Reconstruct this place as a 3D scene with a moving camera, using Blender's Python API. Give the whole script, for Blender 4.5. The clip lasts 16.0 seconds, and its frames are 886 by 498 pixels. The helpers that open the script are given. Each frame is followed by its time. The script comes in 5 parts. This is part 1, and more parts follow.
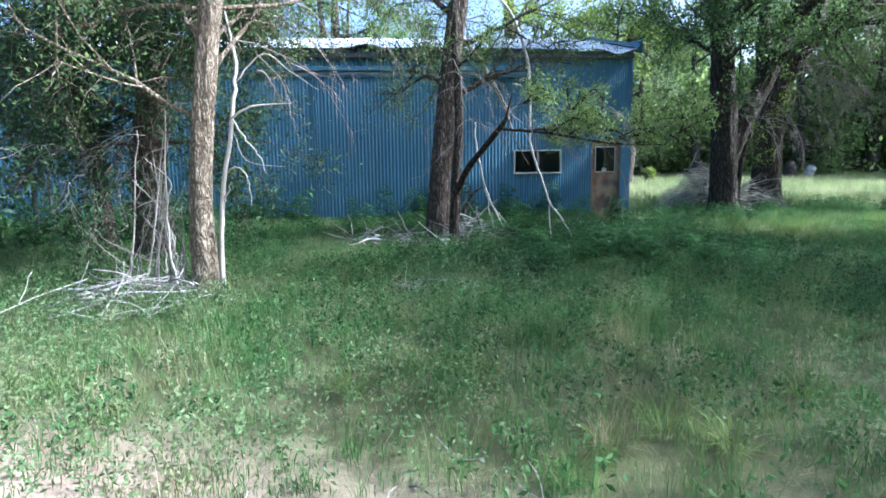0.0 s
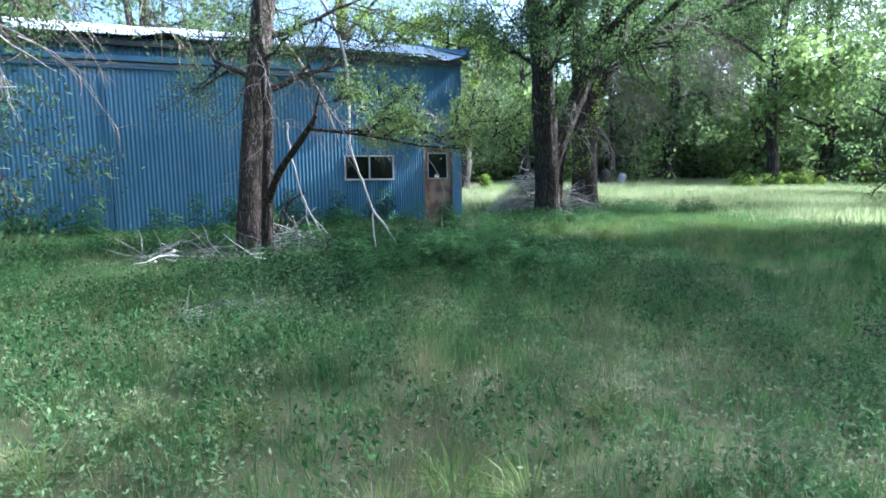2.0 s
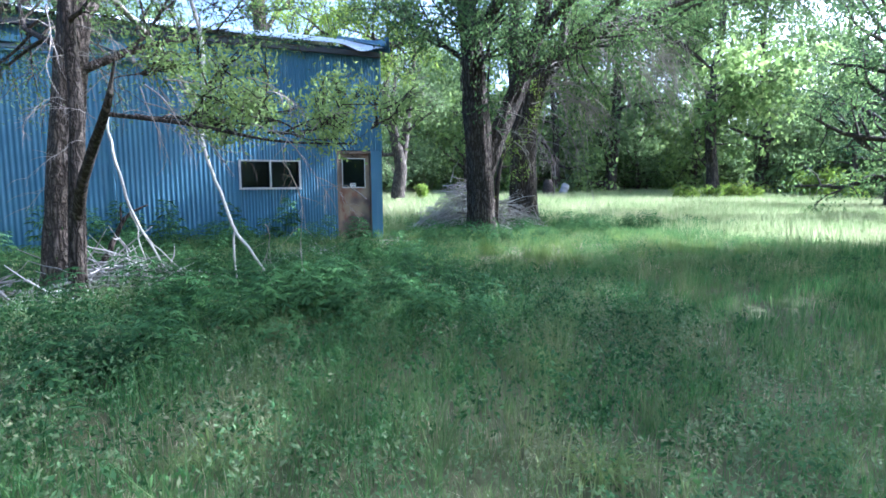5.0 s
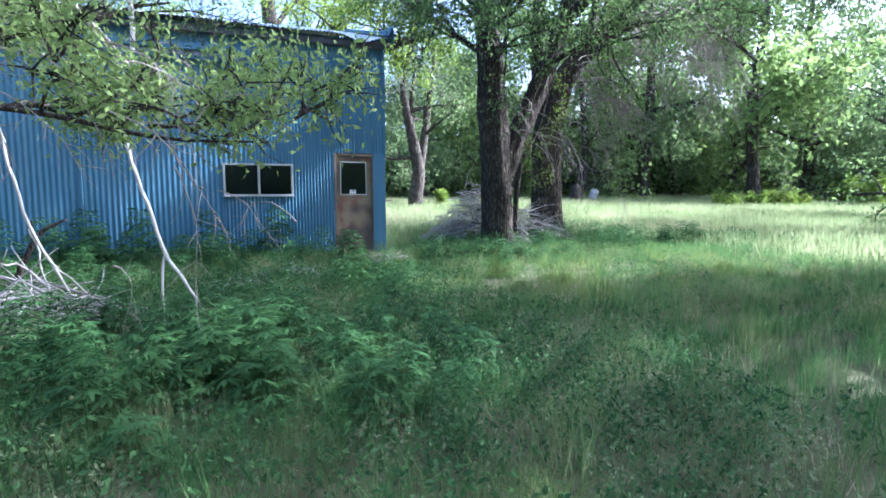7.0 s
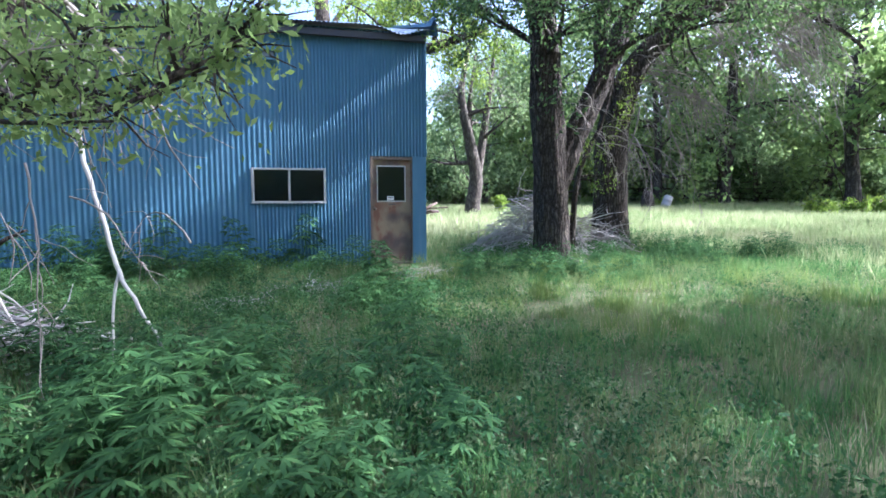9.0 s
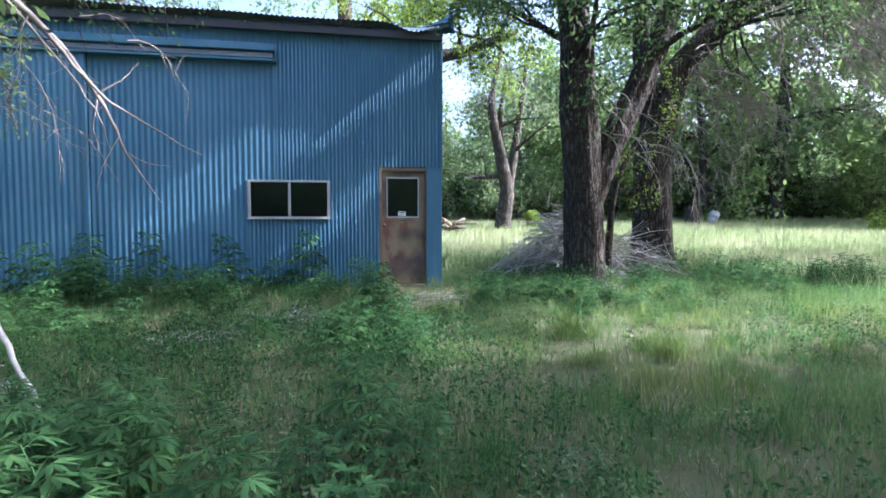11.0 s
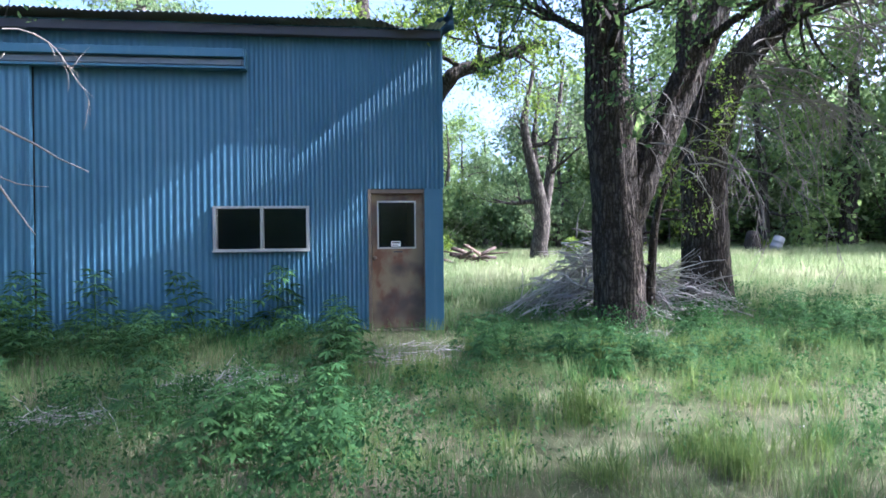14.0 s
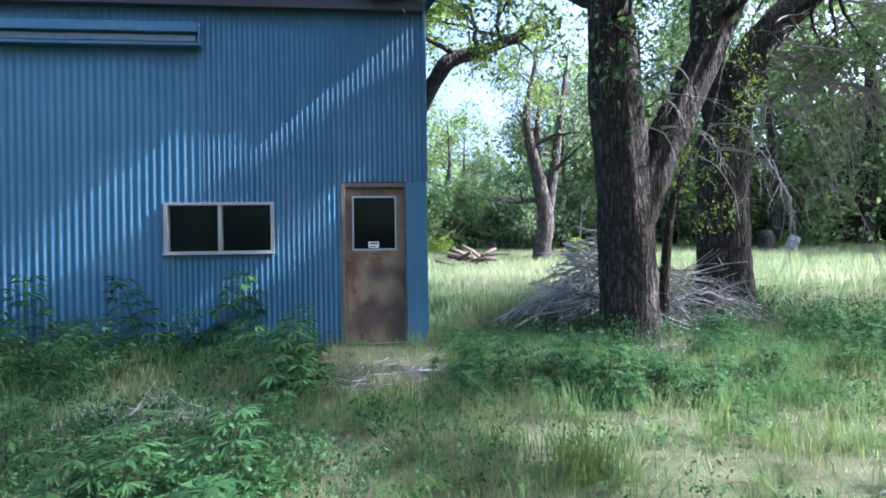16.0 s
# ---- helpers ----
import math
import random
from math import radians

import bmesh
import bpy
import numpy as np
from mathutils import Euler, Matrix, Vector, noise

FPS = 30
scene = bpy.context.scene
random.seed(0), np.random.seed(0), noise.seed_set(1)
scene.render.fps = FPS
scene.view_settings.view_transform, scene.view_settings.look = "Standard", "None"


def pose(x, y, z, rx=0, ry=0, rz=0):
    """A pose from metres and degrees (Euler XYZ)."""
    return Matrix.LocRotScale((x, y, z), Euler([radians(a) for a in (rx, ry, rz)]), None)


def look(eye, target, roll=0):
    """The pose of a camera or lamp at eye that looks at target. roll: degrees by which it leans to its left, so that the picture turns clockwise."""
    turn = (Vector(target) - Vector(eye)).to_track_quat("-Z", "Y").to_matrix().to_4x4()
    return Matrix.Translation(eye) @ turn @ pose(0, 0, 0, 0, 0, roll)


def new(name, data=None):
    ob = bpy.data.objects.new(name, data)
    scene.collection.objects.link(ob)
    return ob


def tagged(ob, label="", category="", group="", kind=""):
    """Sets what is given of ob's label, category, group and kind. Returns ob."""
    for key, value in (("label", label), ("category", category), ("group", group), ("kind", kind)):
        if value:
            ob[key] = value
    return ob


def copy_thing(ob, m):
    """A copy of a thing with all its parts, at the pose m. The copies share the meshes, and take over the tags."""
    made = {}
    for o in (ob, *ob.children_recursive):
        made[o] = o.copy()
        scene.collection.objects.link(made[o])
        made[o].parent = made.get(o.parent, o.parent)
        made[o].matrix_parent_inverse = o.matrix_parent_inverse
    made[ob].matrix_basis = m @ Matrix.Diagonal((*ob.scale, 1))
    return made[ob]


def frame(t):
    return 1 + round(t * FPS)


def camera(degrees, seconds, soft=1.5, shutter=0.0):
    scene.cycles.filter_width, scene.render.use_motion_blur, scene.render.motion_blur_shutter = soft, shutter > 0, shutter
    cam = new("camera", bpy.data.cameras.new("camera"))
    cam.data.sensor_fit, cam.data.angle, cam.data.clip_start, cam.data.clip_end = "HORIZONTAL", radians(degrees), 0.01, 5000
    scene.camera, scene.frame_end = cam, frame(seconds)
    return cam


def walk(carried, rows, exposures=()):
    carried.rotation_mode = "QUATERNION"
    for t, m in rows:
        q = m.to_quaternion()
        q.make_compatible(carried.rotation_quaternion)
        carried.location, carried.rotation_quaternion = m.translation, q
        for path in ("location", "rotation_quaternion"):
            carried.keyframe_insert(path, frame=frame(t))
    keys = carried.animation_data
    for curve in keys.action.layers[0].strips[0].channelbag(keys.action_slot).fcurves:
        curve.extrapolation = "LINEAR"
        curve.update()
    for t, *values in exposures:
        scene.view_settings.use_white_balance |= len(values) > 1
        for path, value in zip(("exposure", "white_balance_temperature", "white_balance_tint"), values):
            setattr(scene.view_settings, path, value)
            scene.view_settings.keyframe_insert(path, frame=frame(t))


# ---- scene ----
cam = camera(76.9, 16.0, soft=1.7)
METRES, EYE, TILT, LEAN, TURN = 10.26, 1.425, 0.0, 0.0, -3.9
ROWS = [
    (0.0, 0.0, 0.0, 0.0, -0.09, -7.17, 0.73),
    (0.5, 0.0042, 0.0159, -0.0033, -4.59, -7.46, 0.48),
    (1.0, 0.0103, 0.0416, -0.0055, -8.1, -7.36, 0.47),
    (1.5, 0.0296, 0.0515, -0.0058, -12.64, -6.93, 0.64),
    (2.0, 0.0517, 0.0619, -0.0029, -15.42, -6.62, 0.86),
    (2.5, 0.0639, 0.0941, -0.0078, -16.73, -6.78, 0.54),
    (3.0, 0.0847, 0.1279, -0.0064, -18.31, -6.56, 0.5),
    (3.5, 0.1081, 0.1452, -0.0047, -19.79, -6.24, 0.62),
    (4.0, 0.1203, 0.1735, -0.0068, -19.79, -6.25, 0.5),
    (4.5, 0.1469, 0.21, -0.0054, -19.54, -6.05, 0.4),
    (5.0, 0.1738, 0.2332, -0.0016, -20.68, -5.72, 0.59),
    (7.5, 0.2808, 0.3861, 0.0091, -17.45, -5.32, 0.22),
    (8.0, 0.3003, 0.4026, 0.0094, -18.44, -5.01, 0.32),
    (8.5, 0.3227, 0.4208, 0.0133, -15.39, -4.87, 0.45),
    (9.0, 0.3368, 0.46, 0.0094, -10.85, -4.68, 0.19),
    (11.5, 0.4127, 0.5908, 0.0111, -7.06, -2.34, 0.11),
    (12.0, 0.4354, 0.612, 0.0111, -7.85, -1.61, 0.44),
    (12.5, 0.4462, 0.6342, 0.0111, -5.98, -1.52, 0.42),
    (13.0, 0.4488, 0.6745, 0.0104, -3.99, -0.85, 0.06),
    (13.5, 0.4563, 0.6993, 0.0098, -4.37, -0.37, 0.28),
    (14.0, 0.4768, 0.7231, 0.0137, -2.18, -0.17, 0.65),
    (14.5, 0.4855, 0.7432, 0.0111, 1.09, -0.22, 0.66),
    (15.0, 0.4884, 0.7807, 0.0105, 1.01, -0.48, 0.51),
    (15.5, 0.492, 0.8025, 0.0122, -0.39, -0.24, 0.57),
    (16.0, 0.5079, 0.8198, 0.0134, -1.57, -0.04, 0.84),
]
walk(cam, [(t, pose(0, 0, EYE, TILT, LEAN, TURN) @ pose(METRES * x, METRES * y, METRES * z, 90 + pitch, roll, yaw)) for t, x, y, z, yaw, pitch, roll in ROWS],
     exposures=[(0.0, 1.94, 4850, 8), (2.5, 2.24, 4780, 10), (5.0, 2.48, 4720, 13), (9.0, 2.46, 4980, 17), (12.0, 2.28, 5060, 18), (16.0, 2.3, 4850, 18)])

# ---- light ----
SUN_AZ, SUN_EL = 97.0, 38.0          # degrees clockwise from +y, and above the horizon
world = bpy.data.worlds.new("sky")
scene.world = world
world.use_nodes = True
wn = world.node_tree
sky = wn.nodes.new("ShaderNodeTexSky")
sky.sky_type = "NISHITA"
sky.sun_disc = False
sky.sun_elevation = radians(SUN_EL)
sky.sun_rotation = radians(SUN_AZ)
sky.dust_density, sky.air_density = 7.0, 0.8
wn.nodes["Background"].inputs[1].default_value = 0.15
wn.links.new(sky.outputs[0], wn.nodes["Background"].inputs[0])
sun = new("sun", bpy.data.lights.new("sun", "SUN"))
sun.data.energy, sun.data.angle, sun.data.color = 4.6, radians(0.53), (1.0, 0.93, 0.82)
sv = Vector((math.sin(radians(SUN_AZ)) * math.cos(radians(SUN_EL)), math.cos(radians(SUN_AZ)) * math.cos(radians(SUN_EL)), math.sin(radians(SUN_EL))))
sun.matrix_world = look(sv * 60, (0, 0, 0))


# ---- materials ----
class Mat:
    """A small builder for node materials."""

    def __init__(self, name):
        self.m = bpy.data.materials.new(name)
        self.m.use_nodes = True
        self.t = self.m.node_tree
        self.b = self.t.nodes["Principled BSDF"]
        self.out = self.t.nodes["Material Output"]

    def n(self, kind, **sets):
        node = self.t.nodes.new(kind)
        for k, v in sets.items():
            node.inputs[k.replace("_", " ")].default_value = v
        return node

    def link(self, a, b):
        self.t.links.new(a, b)

    def coords(self, sx=1, sy=1, sz=1, turn=(0, 0, 0)):
        c = self.n("ShaderNodeTexCoord")
        mp = self.n("ShaderNodeMapping")
        mp.inputs["Scale"].default_value = (sx, sy, sz)
        mp.inputs["Rotation"].default_value = turn
        self.link(c.outputs["Object"], mp.inputs["Vector"])
        return mp.outputs[0]

    def world(self, s=1.0):
        c = self.n("ShaderNodeNewGeometry")
        mp = self.n("ShaderNodeMapping")
        mp.inputs["Scale"].default_value = (s, s, s)
        self.link(c.outputs["Position"], mp.inputs["Vector"])
        return mp.outputs[0]

    def noise(self, vec, scale, detail=4, rough=0.6):
        x = self.n("ShaderNodeTexNoise", Scale=scale, Detail=detail, Roughness=rough)
        self.link(vec, x.inputs["Vector"])
        return x.outputs["Fac"]

    def ramp(self, fac, *stops):
        r = self.n("ShaderNodeValToRGB")
        e = r.color_ramp.elements
        while len(e) < len(stops):
            e.new(0.5)
        for el, (pos, col) in zip(e, stops):
            el.position, el.color = pos, (*col, 1)
        self.link(fac, r.inputs[0])
        return r.outputs[0]

    def mix(self, fac, a, b, mode="MIX"):
        x = self.n("ShaderNodeMix")
        x.data_type, x.blend_type = "RGBA", mode
        for s, v in ((0, fac), (6, a), (7, b)):
            if isinstance(v, (int, float)):
                x.inputs[s].default_value = v
            elif isinstance(v, tuple):
                x.inputs[s].default_value = (*v, 1)
            else:
                self.link(v, x.inputs[s])
        return x.outputs[2]

    def island(self):
        return self.n("ShaderNodeNewGeometry").outputs["Random Per Island"]

    def each(self):
        return self.n("ShaderNodeObjectInfo").outputs["Random"]

    def bump(self, fac, strength=0.3, dist=0.02):
        x = self.n("ShaderNodeBump", Strength=strength, Distance=dist)
        self.link(fac, x.inputs["Height"])
        self.link(x.outputs[0], self.b.inputs["Normal"])

    def done(self, col=None, rough=0.6, metal=0.0, spec=None):
        if isinstance(col, tuple):
            self.b.inputs["Base Color"].default_value = (*col, 1)
        elif col is not None:
            self.link(col, self.b.inputs["Base Color"])
        if isinstance(rough, (int, float)):
            self.b.inputs["Roughness"].default_value = rough
        else:
            self.link(rough, self.b.inputs["Roughness"])
        self.b.inputs["Metallic"].default_value = metal
        if spec is not None:
            self.b.inputs["Specular IOR Level"].default_value = spec
        return self.m

    def thin(self, col, share=0.4):
        """Light passes through thin leaves."""
        tr = self.n("ShaderNodeBsdfTranslucent")
        if isinstance(col, tuple):
            tr.inputs[0].default_value = (*col, 1)
        else:
            self.link(col, tr.inputs[0])
        mx = self.n("ShaderNodeMixShader")
        mx.inputs[0].default_value = share
        self.link(self.b.outputs[0], mx.inputs[1])
        self.link(tr.outputs[0], mx.inputs[2])
        self.link(mx.outputs[0], self.out.inputs[0])


def leaf_material(name, dark, mid, light, share=0.45, patch=0.5, dry=None):
    m = Mat(name)
    big = m.noise(m.world(patch), 1.0, 2)
    col = m.ramp(m.island(), (0.0, dark), (0.55, mid), (1.0, light))
    col = m.mix(m.ramp(big, (0.35, (0, 0, 0)), (0.7, (1, 1, 1))), col, m.mix(0.45, col, light))
    if dry:
        spot = m.ramp(m.noise(m.world(patch * 1.7), 1.3, 3), (0.5, (0, 0, 0)), (0.68, (1, 1, 1)))
        col = m.mix(spot, col, m.mix(0.7, col, dry))
        fleck = m.ramp(m.noise(m.world(1), 3.1, 3), (0.5, (0, 0, 0)), (0.66, (1, 1, 1)))
        col = m.mix(fleck, col, m.mix(0.5, col, dry))
        lush = m.ramp(m.noise(m.world(1), 1.9, 3), (0.3, (1, 1, 1)), (0.48, (0, 0, 0)))
        col = m.mix(lush, col, m.mix(0.6, col, dark))
    m.thin(col, share)
    return m.done(col, 0.7, 0, 0.18)


def bark_material(name, deep, mid, pale, stretch=0.16, scale=16):
    m = Mat(name)
    v = m.coords(1, 1, stretch)
    warp = m.noise(m.coords(1, 1, 0.45), scale * 0.45, 4)
    ridge = m.n("ShaderNodeTexVoronoi", Scale=scale)
    ridge.feature = "DISTANCE_TO_EDGE"
    vm = m.n("ShaderNodeVectorMath")
    vm.operation = "ADD"
    m.link(v, vm.inputs[0])
    sc = m.n("ShaderNodeVectorMath")
    sc.operation = "SCALE"
    sc.inputs["Scale"].default_value = 0.2
    cn = m.n("ShaderNodeCombineXYZ")
    m.link(warp, cn.inputs[0]), m.link(warp, cn.inputs[1])
    m.link(cn.outputs[0], sc.inputs[0])
    m.link(sc.outputs[0], vm.inputs[1])
    m.link(vm.outputs[0], ridge.inputs["Vector"])
    h = m.ramp(ridge.outputs["Distance"], (0.0, (0, 0, 0)), (0.32, (1, 1, 1)))
    grain = m.noise(m.coords(1, 1, 0.3), 60, 5)
    col = m.mix(h, deep, m.mix(grain, mid, pale))
    crack = m.noise(m.coords(1, 1, 1.6), scale * 1.1, 5)
    col = m.mix(m.ramp(crack, (0.36, (0.75, 0.75, 0.75)), (0.5, (0, 0, 0))), col, deep)
    blot = m.noise(m.coords(), 1.6, 3)
    col = m.mix(m.ramp(blot, (0.45, (0, 0, 0)), (0.7, (1, 1, 1))), col, m.mix(0.4, col, deep))
    m.bump(m.mix(0.25, h, grain), 0.9, 0.03)
    return m.done(col, 0.9, 0, 0.2)


def painted_blue():
    m = Mat("blue_painted_steel")
    v = m.coords()
    fade = m.noise(v, 0.7, 4)
    streak = m.noise(m.coords(9, 9, 0.35), 1.5, 4)
    grit = m.noise(v, 45, 4)
    col = m.mix(m.ramp(fade, (0.3, (0, 0, 0)), (0.7, (1, 1, 1))), (0.045, 0.122, 0.19), (0.065, 0.155, 0.225))
    col = m.mix(m.ramp(streak, (0.52, (0, 0, 0)), (0.75, (0.5, 0.5, 0.5))), col, (0.105, 0.18, 0.235))
    col = m.mix(m.ramp(grit, (0.62, (0, 0, 0)), (0.75, (0.4, 0.4, 0.4))), col, (0.05, 0.10, 0.15))
    m.bump(m.noise(v, 5, 3), 0.12, 0.02)
    return m.done(col, m.mix(grit, (0.5,) * 3, (0.68,) * 3), 0, 0.4)


def galvanised():
    m = Mat("galvanised_roof_steel")
    v = m.coords()
    col = m.mix(m.noise(v, 3, 5), (0.55, 0.57, 0.6), (0.72, 0.73, 0.75))
    col = m.mix(m.ramp(m.noise(m.coords(1.5, 0.4, 1), 2, 5), (0.6, (0, 0, 0)), (0.78, (1, 1, 1))), col, (0.33, 0.22, 0.15))
    return m.done(col, 0.42, 0.55)


def rusty_door():
    m = Mat("rust_stained_door_skin")
    v = m.coords()
    fade = m.noise(v, 1.7, 4)
    spots = m.noise(m.coords(1.5, 1, 1.0), 3.2, 5)
    tan = m.mix(fade, (0.15, 0.115, 0.07), (0.25, 0.185, 0.11))
    rust = m.mix(spots, (0.24, 0.105, 0.045), (0.09, 0.045, 0.03))
    col = m.mix(m.ramp(spots, (0.46, (0, 0, 0)), (0.62, (1, 1, 1))), tan, rust)
    soot = m.noise(v, 1.3, 3)
    col = m.mix(m.ramp(soot, (0.5, (0, 0, 0)), (0.66, (0.85, 0.85, 0.85))), col, (0.05, 0.04, 0.04))
    for cx, cz, rx, rz, tone in ((10.02, 0.98, 0.30, 0.26, (0.045, 0.032, 0.034)), (9.87, 0.55, 0.14, 0.11, (0.075, 0.032, 0.024)), (10.2, 0.3, 0.3, 0.2, (0.06, 0.045, 0.032))):
        mp = m.n("ShaderNodeMapping")
        mp.inputs["Location"].default_value = (-cx / rx, 0, -cz / rz)
        mp.inputs["Scale"].default_value = (1 / rx, 0, 1 / rz)
        m.link(v, mp.inputs["Vector"])
        ln = m.n("ShaderNodeVectorMath")
        ln.operation = "LENGTH"
        m.link(mp.outputs[0], ln.inputs[0])
        far = m.n("ShaderNodeMath")
        far.operation = "MULTIPLY_ADD"
        m.link(spots, far.inputs[0])
        far.inputs[1].default_value = 0.9
        m.link(ln.outputs["Value"], far.inputs[2])
        col = m.mix(m.ramp(far.outputs[0], (0.55, (0.85, 0.85, 0.85)), (1.0, (0, 0, 0))), col, tone)
    m.bump(m.noise(v, 25, 4), 0.2, 0.005)
    return m.done(col, 0.65)


def earth():
    m = Mat("dry_earth_and_litter")
    v = m.world(1)
    a, b, c = m.noise(v, 0.55, 5), m.noise(v, 6, 6), m.noise(v, 55, 4)
    soil = m.mix(b, (0.12, 0.09, 0.065), (0.25, 0.195, 0.14))
    litter = m.mix(c, (0.06, 0.046, 0.032), (0.24, 0.195, 0.13))
    col = m.mix(m.ramp(a, (0.52, (0, 0, 0)), (0.75, (1, 1, 1))), litter, soil)
    col = m.mix(m.ramp(c, (0.42, (0.7, 0.7, 0.7)), (0.56, (0, 0, 0))), col, (0.06, 0.047, 0.034))
    # thatch and moss among the grass, bare soil along the track
    sep = m.n("ShaderNodeSeparateXYZ")
    m.link(m.world(1), sep.inputs[0])
    edge = m.n("ShaderNodeMath")
    edge.operation = "MULTIPLY_ADD"
    m.link(a, edge.inputs[0])
    edge.inputs[1].default_value = 2.2
    slant = m.n("ShaderNodeMath")
    slant.operation = "MULTIPLY_ADD"
    m.link(sep.outputs[0], slant.inputs[0])
    slant.inputs[1].default_value = 0.35
    m.link(sep.outputs[1], slant.inputs[2])
    m.link(slant.outputs[0], edge.inputs[2])
    mr = m.n("ShaderNodeMapRange")
    m.link(edge.outputs[0], mr.inputs[0])
    for i, val in enumerate((3.0, 3.8, 0.0, 1.0)):
        mr.inputs[1 + i].default_value = val
    green = m.mix(b, (0.045, 0.06, 0.025), (0.14, 0.135, 0.065))
    field = m.mix(m.ramp(m.noise(v, 0.3, 3), (0.56, (1, 1, 1)), (0.7, (0.25, 0.25, 0.25))), col, green)
    track = m.mix(b, (0.27, 0.2, 0.145), (0.40, 0.315, 0.24))
    track = m.mix(m.ramp(c, (0.55, (0, 0, 0)), (0.7, (0.6, 0.6, 0.6))), track, (0.25, 0.18, 0.12))
    m.bump(m.mix(0.4, b, c), 0.7, 0.05)
    return m.done(m.mix(mr.outputs[0], track, field), 0.95, 0, 0.15)


def plain(name, a, b, scale=20, rough=0.6, metal=0.0, bump=0.15):
    m = Mat(name)
    f = m.noise(m.coords(), scale, 4)
    m.bump(f, bump, 0.01)
    return m.done(m.mix(f, a, b), rough, metal)


def stick_material(name, a, b, c):
    m = Mat(name)
    f = m.noise(m.coords(1, 1, 0.3), 30, 4)
    col = m.mix(m.each(), a, m.mix(f, b, c))
    m.bump(f, 0.4, 0.01)
    return m.done(col, 0.85, 0, 0.2)


def glass_material():
    m = Mat("dusty_window_glass")
    dust = m.noise(m.coords(), 4, 5)
    m.b.inputs["Transmission Weight"].default_value = 1.0
    m.b.inputs["IOR"].default_value = 1.3
    m.b.inputs["Alpha"].default_value = 1.0
    return m.done((0.55, 0.6, 0.62), m.mix(dust, (0.02,) * 3, (0.14,) * 3), 0, 0.3)


BLUE, ROOF, EARTH, RUST = painted_blue(), galvanised(), earth(), rusty_door()
ALU = plain("aluminium_frame", (0.34, 0.34, 0.34), (0.5, 0.5, 0.49), 30, 0.45, 0.6)
STEEL = plain("dull_painted_steel", (0.10, 0.13, 0.16), (0.19, 0.21, 0.23), 8, 0.5, 0.2)
GREYPLASTIC = plain("faded_grey_plastic", (0.24, 0.235, 0.22), (0.36, 0.35, 0.33), 5, 0.8)
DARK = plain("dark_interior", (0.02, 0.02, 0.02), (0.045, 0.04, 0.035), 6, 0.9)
JAMB = plain("weathered_door_jamb", (0.10, 0.07, 0.05), (0.22, 0.17, 0.12), 12, 0.8)
PAPER = plain("white_paper_label", (0.65, 0.65, 0.62), (0.78, 0.78, 0.75), 9, 0.7)
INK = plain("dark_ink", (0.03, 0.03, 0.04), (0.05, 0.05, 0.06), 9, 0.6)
GLASS = glass_material()
BARK_PALE = bark_material("pale_furrowed_bark", (0.10, 0.075, 0.05), (0.33, 0.26, 0.185), (0.46, 0.39, 0.30), 0.22, 22)
BARK_BROWN = bark_material("brown_furrowed_bark", (0.045, 0.034, 0.026), (0.145, 0.112, 0.087), (0.245, 0.2, 0.158), 0.2, 20)
BARK_DARK = bark_material("dark_furrowed_bark", (0.022, 0.017, 0.013), (0.085, 0.065, 0.05), (0.15, 0.125, 0.10), 0.16, 17)
BARK_FAR = bark_material("grey_far_bark", (0.035, 0.028, 0.022), (0.10, 0.083, 0.066), (0.19, 0.16, 0.132), 0.2, 12)
DEAD = plain("bleached_dead_wood", (0.31, 0.275, 0.23), (0.62, 0.58, 0.52), 25, 0.85, 0, 0.4)
TWIG = plain("dry_twig_bark", (0.15, 0.125, 0.105), (0.31, 0.27, 0.235), 25, 0.9, 0, 0.4)
STICK = stick_material("weathered_sticks", (0.19, 0.17, 0.155), (0.33, 0.305, 0.285), (0.60, 0.57, 0.54))
LOG = stick_material("cut_logs", (0.05, 0.035, 0.03), (0.10, 0.065, 0.05), (0.22, 0.16, 0.12))
LEAF_MAIN = leaf_material("elm_leaves", (0.045, 0.085, 0.032), (0.09, 0.15, 0.052), (0.18, 0.255, 0.085), 0.58)
LEAF_DARK = leaf_material("dark_leaves", (0.022, 0.05, 0.025), (0.045, 0.085, 0.04), (0.09, 0.14, 0.06))
LEAF_YELLOW = leaf_material("young_yellow_green_leaves", (0.08, 0.13, 0.02), (0.16, 0.24, 0.03), (0.28, 0.36, 0.06))
# distant foliage: hazy brightness is put into the paler leaf colour
LEAF_FAR = leaf_material("haze_pale_far_leaves", (0.075, 0.125, 0.05), (0.15, 0.215, 0.085), (0.25, 0.325, 0.135), 0.6, 0.15)
LEAF_LIGHT = leaf_material("light_green_leaves", (0.09, 0.15, 0.04), (0.17, 0.245, 0.07), (0.28, 0.36, 0.12), 0.6, 0.2)
LEAF_WEED = leaf_material("weed_leaves", (0.02, 0.06, 0.02), (0.042, 0.105, 0.033), (0.09, 0.175, 0.05), 0.4, 0.5)
LEAF_GREY = leaf_material("grey_green_weed_leaves", (0.04, 0.10, 0.035), (0.09, 0.175, 0.065), (0.19, 0.28, 0.12), 0.45, 0.6, (0.28, 0.26, 0.15))
GRASS = leaf_material("grass_blades", (0.032, 0.10, 0.025), (0.07, 0.17, 0.045), (0.15, 0.255, 0.08), 0.5, 0.45, (0.26, 0.25, 0.12))
